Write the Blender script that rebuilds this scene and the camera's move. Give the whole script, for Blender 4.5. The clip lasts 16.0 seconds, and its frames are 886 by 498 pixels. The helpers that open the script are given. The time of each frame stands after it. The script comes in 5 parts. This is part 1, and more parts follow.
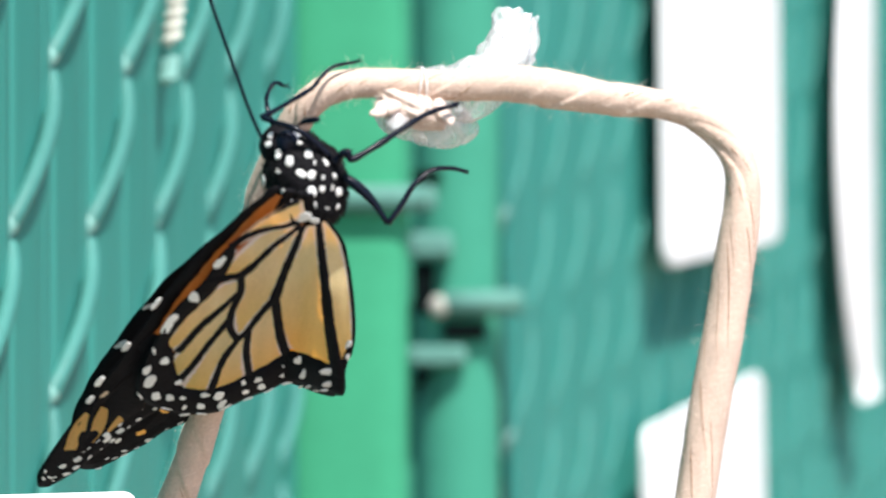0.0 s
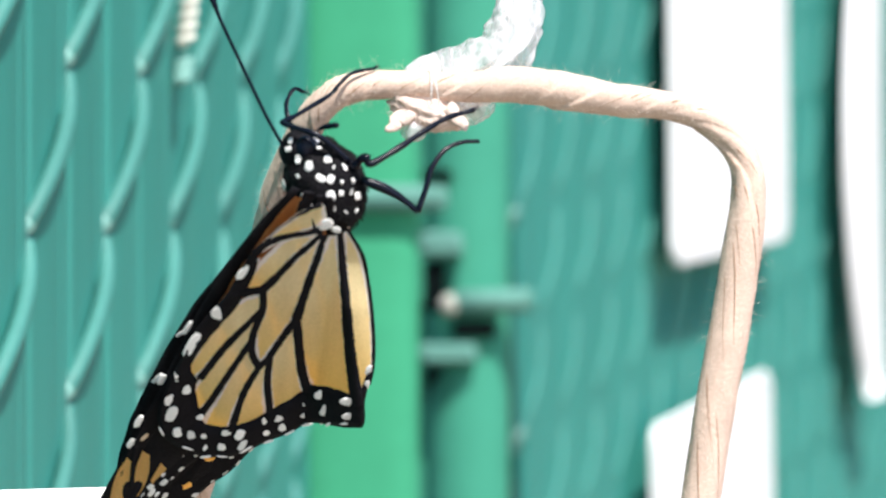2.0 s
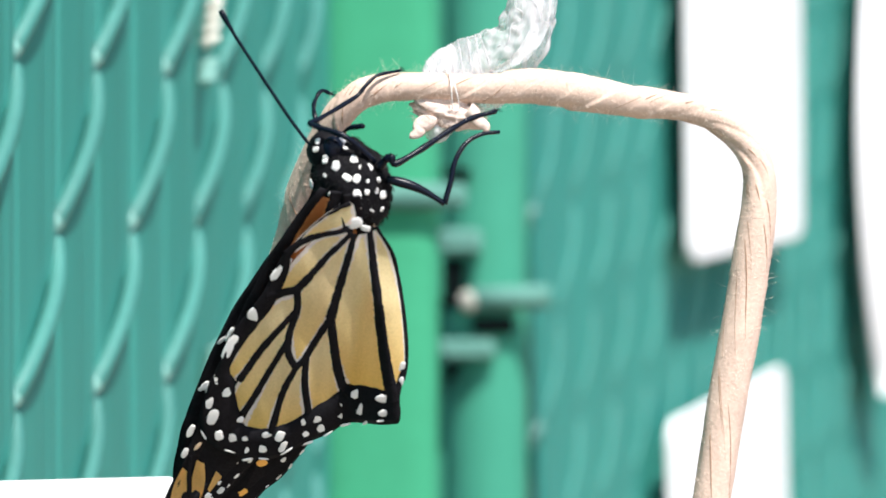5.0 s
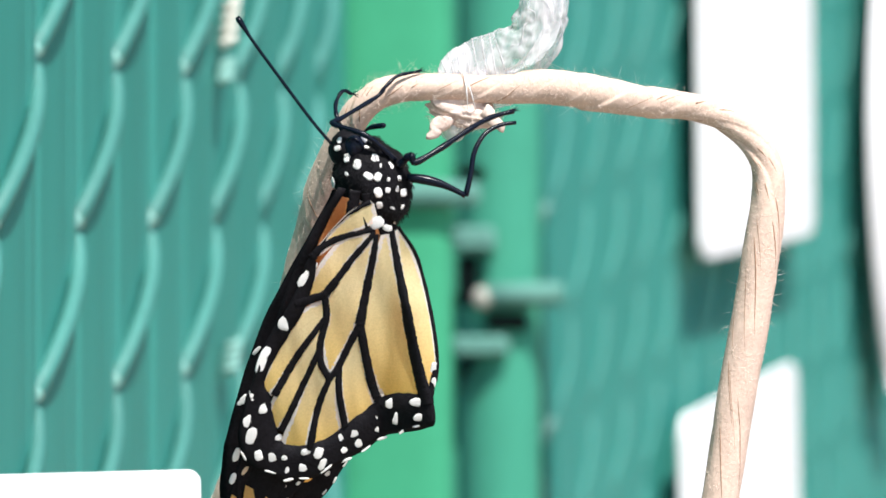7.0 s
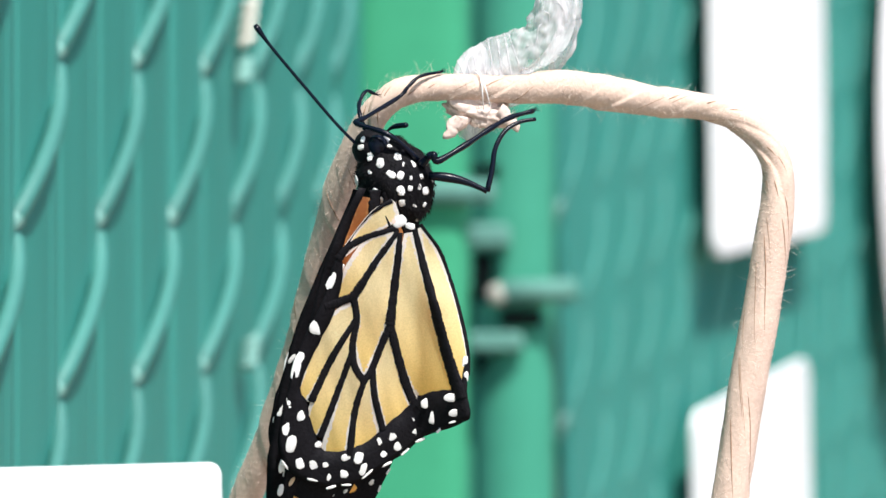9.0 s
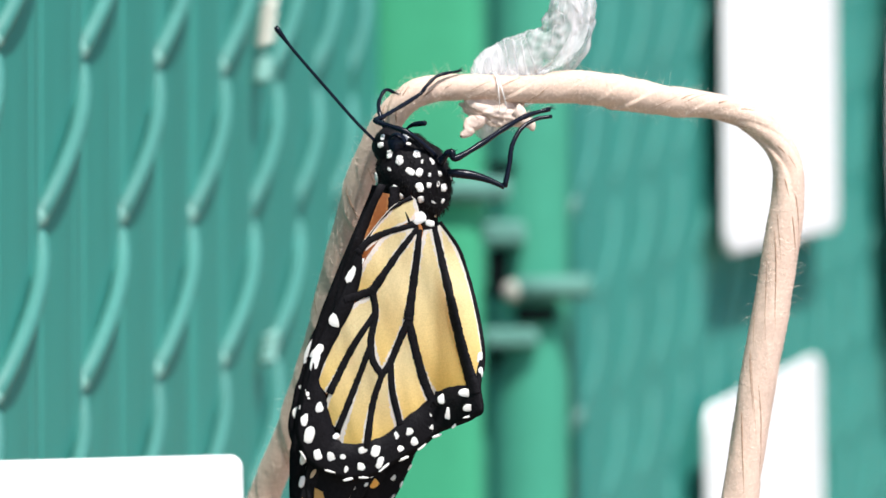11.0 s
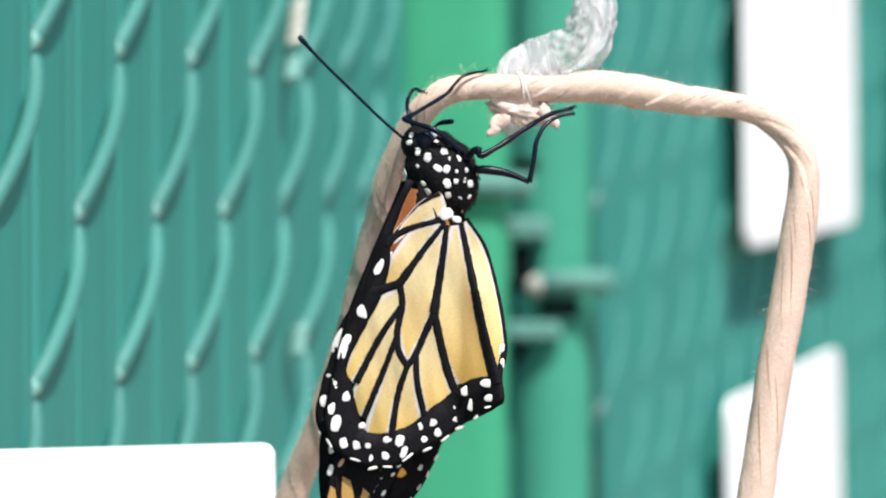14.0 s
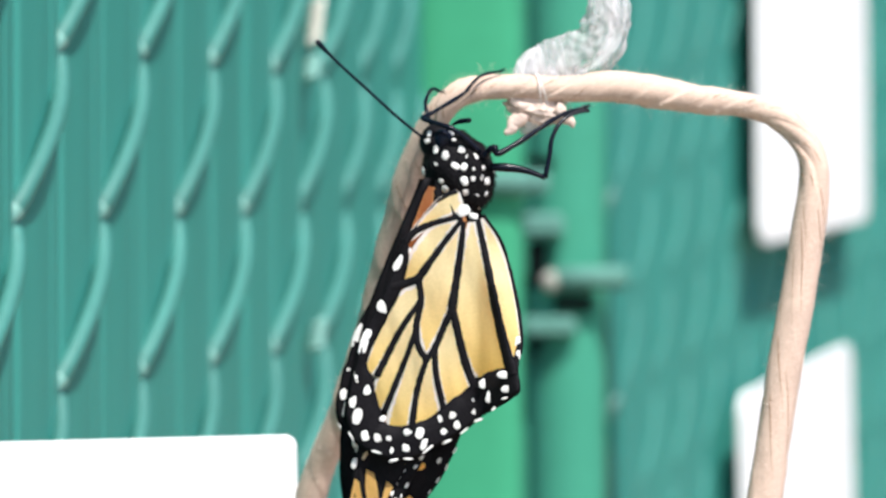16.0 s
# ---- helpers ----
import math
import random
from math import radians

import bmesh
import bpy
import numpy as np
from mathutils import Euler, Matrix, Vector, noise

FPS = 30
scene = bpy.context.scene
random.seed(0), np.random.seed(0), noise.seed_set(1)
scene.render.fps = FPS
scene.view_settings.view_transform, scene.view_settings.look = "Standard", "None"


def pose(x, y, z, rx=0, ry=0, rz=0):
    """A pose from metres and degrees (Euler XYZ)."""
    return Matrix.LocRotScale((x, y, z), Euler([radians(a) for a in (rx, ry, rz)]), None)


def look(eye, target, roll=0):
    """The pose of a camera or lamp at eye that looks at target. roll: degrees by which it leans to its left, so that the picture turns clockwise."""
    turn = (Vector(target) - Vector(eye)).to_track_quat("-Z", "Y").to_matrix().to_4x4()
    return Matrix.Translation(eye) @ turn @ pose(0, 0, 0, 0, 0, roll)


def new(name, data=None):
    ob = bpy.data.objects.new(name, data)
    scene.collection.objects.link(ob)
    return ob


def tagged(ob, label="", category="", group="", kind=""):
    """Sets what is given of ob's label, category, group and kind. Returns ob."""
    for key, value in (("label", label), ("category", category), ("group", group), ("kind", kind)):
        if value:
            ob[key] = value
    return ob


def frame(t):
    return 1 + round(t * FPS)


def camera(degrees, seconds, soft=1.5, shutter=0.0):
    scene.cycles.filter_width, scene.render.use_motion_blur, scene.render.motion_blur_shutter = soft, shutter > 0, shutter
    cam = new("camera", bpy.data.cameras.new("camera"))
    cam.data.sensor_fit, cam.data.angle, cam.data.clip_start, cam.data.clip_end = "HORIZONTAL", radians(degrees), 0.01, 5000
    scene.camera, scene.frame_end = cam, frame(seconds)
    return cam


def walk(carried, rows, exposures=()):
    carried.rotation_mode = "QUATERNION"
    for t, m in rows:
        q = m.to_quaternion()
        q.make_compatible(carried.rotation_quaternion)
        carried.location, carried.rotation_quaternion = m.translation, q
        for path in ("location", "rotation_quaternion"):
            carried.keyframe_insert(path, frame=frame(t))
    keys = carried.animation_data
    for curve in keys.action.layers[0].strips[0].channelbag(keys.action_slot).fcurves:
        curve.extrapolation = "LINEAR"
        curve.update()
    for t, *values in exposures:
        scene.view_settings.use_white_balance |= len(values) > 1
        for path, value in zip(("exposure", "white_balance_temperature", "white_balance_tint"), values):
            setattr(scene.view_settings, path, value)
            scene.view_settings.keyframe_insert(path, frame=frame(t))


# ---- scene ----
# One long lens on a slow slide backwards; focus on the insect.
cam = camera(10.54, 16.0, soft=1.5, shutter=0.5)
cam.data.dof.use_dof = True
cam.data.dof.focus_distance = 0.621
cam.data.dof.aperture_fstop = 39
walk(cam, [
    (0.0, pose(0.00143, -0.57440, 0.21965, 89.4071, 0, -0.6518)),
    (1.0, pose(0.00129, -0.57969, 0.21968, 89.4030, 0, -0.5954)),
    (2.0, pose(0.00115, -0.58519, 0.21972, 89.3966, 0, -0.5337)),
    (3.0, pose(0.00100, -0.59087, 0.21976, 89.3881, 0, -0.4674)),
    (4.0, pose(0.00085, -0.59672, 0.21979, 89.3779, 0, -0.3969)),
    (5.0, pose(0.00069, -0.60272, 0.21983, 89.3660, 0, -0.3227)),
    (6.0, pose(0.00052, -0.60885, 0.21987, 89.3528, 0, -0.2455)),
    (7.0, pose(0.00035, -0.61511, 0.21991, 89.3384, 0, -0.1657)),
    (8.0, pose(0.00018, -0.62149, 0.21996, 89.3230, 0, -0.0837)),
    (9.0, pose(-0.00000, -0.62800, 0.22000, 89.3067, 0, -0.0000)),
    (10.0, pose(-0.00018, -0.63464, 0.22004, 89.2898, 0, 0.0850)),
    (11.0, pose(-0.00037, -0.64144, 0.22009, 89.2723, 0, 0.1709)),
    (12.0, pose(-0.00057, -0.64841, 0.22013, 89.2543, 0, 0.2573)),
    (13.0, pose(-0.00078, -0.65559, 0.22018, 89.2360, 0, 0.3438)),
    (14.0, pose(-0.00099, -0.66302, 0.22023, 89.2174, 0, 0.4301)),
    (15.0, pose(-0.00121, -0.67075, 0.22028, 89.1985, 0, 0.5158)),
    (16.0, pose(-0.00145, -0.67886, 0.22034, 89.1795, 0, 0.6007)),
], exposures=[(0.0, 0.77), (4.0, 0.77), (8.0, 0.69), (12.0, 0.61), (16.0, 0.60)])

# ---------------------------------------------------------------- light
SUN_FROM = Vector((0.22, -0.48, 0.85)).normalized()
world = bpy.data.worlds.new("sky")
scene.world = world
world.use_nodes = True
sky = world.node_tree.nodes.new("ShaderNodeTexSky")
sky.sky_type = "NISHITA"
sky.sun_disc = False
sky.sun_elevation = math.asin(SUN_FROM.z)
sky.sun_rotation = math.atan2(SUN_FROM.x, SUN_FROM.y)
back = world.node_tree.nodes["Background"]
back.inputs["Strength"].default_value = 0.15
world.node_tree.links.new(sky.outputs[0], back.inputs["Color"])
sun = new("sun", bpy.data.lights.new("sun", "SUN"))
sun.data.energy = 5.0
sun.data.angle = radians(0.5)
sun.data.color = (1.0, 0.965, 0.92)
sun.matrix_world = look((0, 0, 0), -SUN_FROM)

# ---------------------------------------------------------------- materials
def material(name, colour, rough=0.5, metal=0.0, grain=0.0, scale=200.0, bump=0.0, stain=0.0, stain_scale=20.0,
             jitter=0.0, sheen=0.0, stretch=(1, 1, 1), coat=0.0, gloss=0.5):
    """A surface with fine grain, larger stains, fine relief and a shift of tone from piece to piece."""
    m = bpy.data.materials.new(name)
    m.use_nodes = True
    nt = m.node_tree
    b = nt.nodes["Principled BSDF"]
    b.inputs["Roughness"].default_value = rough
    b.inputs["Metallic"].default_value = metal
    b.inputs["Sheen Weight"].default_value = sheen
    b.inputs["Coat Weight"].default_value = coat
    b.inputs["Specular IOR Level"].default_value = gloss
    co = nt.nodes.new("ShaderNodeTexCoord")
    mp = nt.nodes.new("ShaderNodeMapping")
    mp.inputs["Scale"].default_value = stretch
    nt.links.new(co.outputs["Object"], mp.inputs["Vector"])
    fine = nt.nodes.new("ShaderNodeTexNoise")
    fine.inputs["Scale"].default_value = scale
    fine.inputs["Detail"].default_value = 6
    wide = nt.nodes.new("ShaderNodeTexNoise")
    wide.inputs["Scale"].default_value = stain_scale
    wide.inputs["Detail"].default_value = 4
    for n in (fine, wide):
        nt.links.new(mp.outputs[0], n.inputs["Vector"])
    info = nt.nodes.new("ShaderNodeObjectInfo")

    def spread(source, amount):
        r = nt.nodes.new("ShaderNodeMapRange")
        r.inputs["To Min"].default_value = 1 - amount
        r.inputs["To Max"].default_value = 1 + amount
        nt.links.new(source, r.inputs["Value"])
        return r.outputs[0]

    def times(a, c):
        n = nt.nodes.new("ShaderNodeMath")
        n.operation = "MULTIPLY"
        nt.links.new(a, n.inputs[0])
        nt.links.new(c, n.inputs[1])
        return n.outputs[0]

    tone = times(times(spread(fine.outputs["Fac"], grain * 2), spread(wide.outputs["Fac"], stain * 2)),
                 spread(info.outputs["Random"], jitter))
    mix = nt.nodes.new("ShaderNodeVectorMath")
    mix.operation = "SCALE"
    mix.inputs[0].default_value = colour
    nt.links.new(tone, mix.inputs["Scale"])
    nt.links.new(mix.outputs[0], b.inputs["Base Color"])
    if bump:
        bn = nt.nodes.new("ShaderNodeBump")
        bn.inputs["Strength"].default_value = bump
        bn.inputs["Distance"].default_value = 0.0004
        nt.links.new(fine.outputs["Fac"], bn.inputs["Height"])
        nt.links.new(bn.outputs[0], b.inputs["Normal"])
    return m


def wing_material(name, inner, outer, rim_colour, glow, shine=0.3, thin=0.5):
    """Scaled wing membrane: pale along the veins, deeper towards the margin, letting some light through."""
    m = bpy.data.materials.new(name)
    m.use_nodes = True
    nt = m.node_tree
    b = nt.nodes["Principled BSDF"]
    b.inputs["Roughness"].default_value = 0.5
    b.inputs["Specular IOR Level"].default_value = shine
    rim = nt.nodes.new("ShaderNodeAttribute")
    rim.attribute_name = "rim"
    along = nt.nodes.new("ShaderNodeAttribute")
    along.attribute_name = "along"
    co = nt.nodes.new("ShaderNodeTexCoord")
    fine = nt.nodes.new("ShaderNodeTexNoise")
    fine.inputs["Scale"].default_value = 2600
    fine.inputs["Detail"].default_value = 4
    soft = nt.nodes.new("ShaderNodeTexNoise")
    soft.inputs["Scale"].default_value = 420
    soft.inputs["Detail"].default_value = 3
    mp = nt.nodes.new("ShaderNodeMapping")
    mp.inputs["Rotation"].default_value = (0, 0.25, 0)
    mp.inputs["Scale"].default_value = (1, 1, 0.22)
    nt.links.new(co.outputs["Object"], mp.inputs["Vector"])
    nt.links.new(co.outputs["Object"], fine.inputs["Vector"])
    nt.links.new(mp.outputs[0], soft.inputs["Vector"])
    base = nt.nodes.new("ShaderNodeMix")
    base.data_type = "RGBA"
    base.inputs["A"].default_value = (*inner, 1)
    base.inputs["B"].default_value = (*outer, 1)
    r0 = nt.nodes.new("ShaderNodeMapRange")
    r0.inputs["From Min"].default_value = 0.35
    r0.inputs["From Max"].default_value = 1.0
    nt.links.new(along.outputs["Fac"], r0.inputs["Value"])
    nt.links.new(r0.outputs[0], base.inputs["Factor"])
    # ragged pale rim beside the veins
    rag = nt.nodes.new("ShaderNodeMath")
    rag.operation = "MULTIPLY_ADD"
    rag.inputs[1].default_value = 0.9
    nt.links.new(fine.outputs["Fac"], rag.inputs[0])
    nt.links.new(rim.outputs["Fac"], rag.inputs[2])
    r1 = nt.nodes.new("ShaderNodeMapRange")
    r1.inputs["From Min"].default_value = 1.01
    r1.inputs["From Max"].default_value = 1.09
    nt.links.new(rag.outputs[0], r1.inputs["Value"])
    pale = nt.nodes.new("ShaderNodeMix")
    pale.data_type = "RGBA"
    pale.inputs["A"].default_value = (*rim_colour, 1)
    nt.links.new(r1.outputs[0], pale.inputs["Factor"])
    nt.links.new(base.outputs["Result"], pale.inputs["B"])
    var = nt.nodes.new("ShaderNodeMapRange")
    var.inputs["From Min"].default_value = 0.3
    var.inputs["From Max"].default_value = 0.7
    var.inputs["To Min"].default_value = 0.88
    var.inputs["To Max"].default_value = 1.08
    nt.links.new(soft.outputs["Fac"], var.inputs["Value"])
    # single scales: a fine speckle in rows
    rows = nt.nodes.new("ShaderNodeTexNoise")
    rows.inputs["Scale"].default_value = 5200
    rows.inputs["Detail"].default_value = 2
    nt.links.new(co.outputs["Object"], rows.inputs["Vector"])
    speck = nt.nodes.new("ShaderNodeMapRange")
    speck.inputs["From Min"].default_value = 0.3
    speck.inputs["From Max"].default_value = 0.7
    speck.inputs["To Min"].default_value = 0.84
    speck.inputs["To Max"].default_value = 1.10
    nt.links.new(rows.outputs["Fac"], speck.inputs["Value"])
    both = nt.nodes.new("ShaderNodeMath")
    both.operation = "MULTIPLY"
    nt.links.new(var.outputs[0], both.inputs[0])
    nt.links.new(speck.outputs[0], both.inputs[1])
    sc = nt.nodes.new("ShaderNodeVectorMath")
    sc.operation = "SCALE"
    nt.links.new(pale.outputs["Result"], sc.inputs[0])
    nt.links.new(both.outputs[0], sc.inputs["Scale"])
    nt.links.new(sc.outputs[0], b.inputs["Base Color"])
    bn = nt.nodes.new("ShaderNodeBump")
    bn.inputs["Strength"].default_value = 0.3
    bn.inputs["Distance"].default_value = 0.0002
    nt.links.new(soft.outputs["Fac"], bn.inputs["Height"])
    nt.links.new(bn.outputs[0], b.inputs["Normal"])
    tr = nt.nodes.new("ShaderNodeBsdfTranslucent")
    tr.inputs["Color"].default_value = (*glow, 1)
    mx = nt.nodes.new("ShaderNodeMixShader")
    mx.inputs[0].default_value = thin
    out = nt.nodes["Material Output"]
    nt.links.new(b.outputs[0], mx.inputs[1])
    nt.links.new(tr.outputs[0], mx.inputs[2])
    nt.links.new(mx.outputs[0], out.inputs["Surface"])
    return m


def film_material(name, least, most):
    """Dry, clear insect skin: mostly see-through, milky where it creases, glossy."""
    m = bpy.data.materials.new(name)
    m.use_nodes = True
    nt = m.node_tree
    b = nt.nodes["Principled BSDF"]
    b.inputs["Base Color"].default_value = (0.71, 0.68, 0.695, 1)
    b.inputs["Roughness"].default_value = 0.16
    b.inputs["Coat Weight"].default_value = 0.25
    co = nt.nodes.new("ShaderNodeTexCoord")
    crease = nt.nodes.new("ShaderNodeTexNoise")
    crease.inputs["Scale"].default_value = 300
    crease.inputs["Detail"].default_value = 5
    crease.inputs["Distortion"].default_value = 1.6
    lay = nt.nodes.new("ShaderNodeMapping")
    lay.inputs["Rotation"].default_value = (0, 0.7, 0)
    lay.inputs["Scale"].default_value = (1.3, 1.0, 0.4)
    nt.links.new(co.outputs["Object"], lay.inputs["Vector"])
    nt.links.new(lay.outputs[0], crease.inputs["Vector"])
    r = nt.nodes.new("ShaderNodeMapRange")
    r.inputs["From Min"].default_value = 0.42
    r.inputs["From Max"].default_value = 0.68
    r.inputs["To Min"].default_value = least
    r.inputs["To Max"].default_value = most
    nt.links.new(crease.outputs["Fac"], r.inputs["Value"])
    bn = nt.nodes.new("ShaderNodeBump")
    bn.inputs["Strength"].default_value = 0.6
    bn.inputs["Distance"].default_value = 0.0006
    nt.links.new(crease.outputs["Fac"], bn.inputs["Height"])
    nt.links.new(bn.outputs[0], b.inputs["Normal"])
    clear = nt.nodes.new("ShaderNodeBsdfTransparent")
    mx = nt.nodes.new("ShaderNodeMixShader")
    nt.links.new(r.outputs[0], mx.inputs[0])
    nt.links.new(clear.outputs[0], mx.inputs[1])
    nt.links.new(b.outputs[0], mx.inputs[2])
    nt.links.new(mx.outputs[0], nt.nodes["Material Output"].inputs["Surface"])
    return m


GROUND = material("dusty_ground", (0.25, 0.20, 0.155), 0.95, grain=0.25, scale=60, bump=0.6, stain=0.2, stain_scale=3)
SHADE_BACKING = material("shade_dark_green", (0.006, 0.030, 0.023), 0.9, grain=0.15, scale=40, stain=0.2, stain_scale=3)
SLAT = material("green_pvc_slat", (0.027, 0.208, 0.174), 0.5, grain=0.05, scale=300, stain=0.08, stain_scale=14, jitter=0.05, stretch=(1, 1, 0.06))
VINYL = material("green_vinyl_wire", (0.039, 0.164, 0.141), 0.55, grain=0.08, scale=500, stain=0.1, stain_scale=40, jitter=0.06, gloss=0.35)
WORN_GLINT = material("worn_glint_vinyl", (0.16, 0.335, 0.295), 0.5, grain=0.1, scale=600, stain=0.15, stain_scale=60, gloss=0.4)
GATE_WIRE = material("worn_green_wire", (0.026, 0.162, 0.136), 0.55, grain=0.08, scale=500, stain=0.1, stain_scale=40, jitter=0.06, gloss=0.3)
POST = material("bright_green_paint", (0.043, 0.268, 0.146), 0.7, grain=0.05, scale=200, stain=0.08, stain_scale=18, gloss=0.08)
STILE = material("blue_green_paint", (0.046, 0.245, 0.164), 0.7, grain=0.05, scale=200, stain=0.08, stain_scale=18, gloss=0.08)
HINGE = material("dull_green_hinge", (0.09, 0.215, 0.18), 0.7, grain=0.08, scale=300, stain=0.1, stain_scale=30, gloss=0.1)
GAP_BLACK = material("gap_shade_black", (0.003, 0.006, 0.006), 0.9, grain=0.2, scale=300, gloss=0.03)
BOLT = material("dull_zinc", (0.34, 0.34, 0.29), 0.6, grain=0.1, scale=500)
BARE = material("bare_zinc", (0.56, 0.56, 0.49), 0.6, metal=0.0, grain=0.1, scale=500)
WHITE = material("white_plastic", (0.86, 0.85, 0.86), 0.35, grain=0.01, scale=100, stain=0.02)
PAPER = material("twisted_kraft_paper", (0.58, 0.43, 0.35), 0.9, grain=0.10, scale=2200, bump=0.22, stain=0.10, stain_scale=260, gloss=0.2)
CREASE_SHADE = material("crease_shade", (0.27, 0.16, 0.10), 0.9, grain=0.1, scale=900)
FIBRE = material("paper_fibre", (0.82, 0.70, 0.60), 0.8)
BLACK = material("black_scales", (0.007, 0.0065, 0.008), 0.6, grain=0.3, scale=2500, bump=0.3, stain=0.2, stain_scale=300, gloss=0.06)
LEG = material("blue_black_cuticle", (0.0025, 0.004, 0.010), 0.24, grain=0.2, scale=3000, bump=0.12, gloss=0.16)
FUR = material("black_fur", (0.006, 0.006, 0.006), 0.7, gloss=0.15)
DOT = material("white_scales", (0.76, 0.74, 0.72), 0.8, grain=0.12, scale=3000, bump=0.3, jitter=0.18)
BUFF = material("buff_scales", (0.62, 0.45, 0.30), 0.8, grain=0.12, scale=3000, bump=0.3)
ORANGE_DARK = material("dark_orange_scales", (0.48, 0.13, 0.02), 0.7, grain=0.15, scale=3000)
ORANGE_DOT = material("orange_scales", (0.92, 0.46, 0.09), 0.7, grain=0.1, scale=3000)
VENTRAL = wing_material("cream_wing_underside", (0.98, 0.82, 0.46), (0.98, 0.66, 0.19), (0.93, 0.89, 0.83), (1.0, 0.40, 0.03), 0.25, 0.47)
APEX = wing_material("orange_wing_apex", (0.90, 0.52, 0.15), (0.92, 0.60, 0.22), (0.84, 0.50, 0.16), (0.95, 0.32, 0.03))
# inner colour darkened: the shade at the forewing's base is painted in
FORE_VENTRAL = wing_material("shaded_orange_underside", (0.32, 0.11, 0.035), (0.62, 0.30, 0.08), (0.45, 0.20, 0.07), (0.45, 0.10, 0.01), 0.4, 0.3)
DORSAL = wing_material("dark_orange_wing_upperside", (0.46, 0.05, 0.003), (0.74, 0.15, 0.01), (0.10, 0.01, 0.002), (0.85, 0.155, 0.007), 0.2, 0.74)
DORSAL_HIND = wing_material("orange_wing_upperside", (0.62, 0.16, 0.02), (0.80, 0.26, 0.03), (0.20, 0.04, 0.01), (1.0, 0.33, 0.03), 0.2, 0.78)
FILM = film_material("clear_pupal_skin", 0.30, 0.78)
MILKY = film_material("milky_pupal_skin", 0.34, 0.74)
SKIN_EDGE = material("milky_skin_edge", (0.85, 0.85, 0.86), 0.25, grain=0.1, scale=900, coat=0.5)
SILK = material("cream_silk_pad", (0.62, 0.485, 0.42), 0.85, grain=0.10, scale=1500, bump=0.5, stain=0.1, stain_scale=200)


# ---------------------------------------------------------------- building tools
def part(name, bm, mat, parent=None, label="", smooth=True):
    me = bpy.data.meshes.new(name)
    bm.to_mesh(me)
    bm.free()
    me.materials.append(mat)
    if smooth:
        me.polygons.foreach_set("use_smooth", [True] * len(me.polygons))
    ob = new(name, me)
    ob.parent = parent
    return tagged(ob, label)


def holder(name, m, label, category, group="", kind="", parent=None):
    ob = new(name)
    ob.empty_display_size = 0.005
    ob.matrix_basis = m
    ob.parent = parent
    return tagged(ob, label, category, group, kind)


def spline(pts, n):
    """n points along a smooth curve through pts (Catmull-Rom)."""
    p = [Vector(q) for q in pts]
    p = [2 * p[0] - p[1], *p, 2 * p[-1] - p[-2]]
    out = []
    for i in range(n):
        f = i / (n - 1) * (len(p) - 3)
        k = min(int(f), len(p) - 4)
        u = f - k
        a, b, c, d = p[k:k + 4]
        out.append(0.5 * ((2 * b) + (c - a) * u + (2 * a - 5 * b + 4 * c - d) * u * u + (3 * b - a - 3 * c + d) * u ** 3))
    return out


def tube(bm, path, radii, sides=8, flat=1.0, twist=None, cap=True):
    """A tube along 3D points; radii one value or one a point; flat squeezes it in depth; twist(i, a) scales the radius."""
    rings = []
    up = Vector((0, 1, 0))
    for i, q in enumerate(path):
        d = (path[min(i + 1, len(path) - 1)] - path[max(i - 1, 0)]).normalized()
        side = d.cross(up)
        if side.length < 1e-4:
            side = d.cross(Vector((1, 0, 0)))
        side.normalize()
        nor = side.cross(d).normalized()
        r = radii[i] if isinstance(radii, (list, tuple)) else radii
        ring = []
        for k in range(sides):
            a = 2 * math.pi * k / sides
            s = r * (twist(i, a) if twist else 1)
            ring.append(bm.verts.new(q + side * (math.cos(a) * s) + nor * (math.sin(a) * s * flat)))
        rings.append(ring)
    for r0, r1 in zip(rings, rings[1:]):
        for k in range(sides):
            bm.faces.new((r0[k], r0[(k + 1) % sides], r1[(k + 1) % sides], r1[k]))
    if cap:
        bm.faces.new(rings[0][::-1])
        bm.faces.new(rings[-1])
    return rings


def slab(bm, outline, depth, y=0.0):
    """A plate in the x-z plane from an outline, with that depth in y and slightly eased edges."""
    c = sum((Vector(p) for p in outline), Vector((0, 0))) / len(outline)
    loops = []
    for inset, dy in ((0.35, -0.5), (0.0, -0.3), (0.0, 0.3), (0.35, 0.5)):
        loop = []
        for p in outline:
            v = Vector(p) - c
            v = v * max(0.0, 1 - inset * depth / max(v.length, 1e-6))
            loop.append(bm.verts.new((c.x + v.x, y + dy * depth, c.y + v.y)))
        loops.append(loop)
    n = len(outline)
    for a, b in zip(loops, loops[1:]):
        for k in range(n):
            bm.faces.new((a[k], a[(k + 1) % n], b[(k + 1) % n], b[k]))
    bm.faces.new(loops[0][::-1])
    bm.faces.new(loops[-1])
    bmesh.ops.recalc_face_normals(bm, faces=bm.faces)


def rounded(x0, z0, x1, z1, r, n=6):
    out = []
    for cx, cz, a0 in ((x1 - r, z1 - r, 0), (x0 + r, z1 - r, 90), (x0 + r, z0 + r, 180), (x1 - r, z0 + r, 270)):
        for k in range(n + 1):
            a = radians(a0 + 90 * k / n)
            out.append((cx + r * math.cos(a), cz + r * math.sin(a)))
    return out


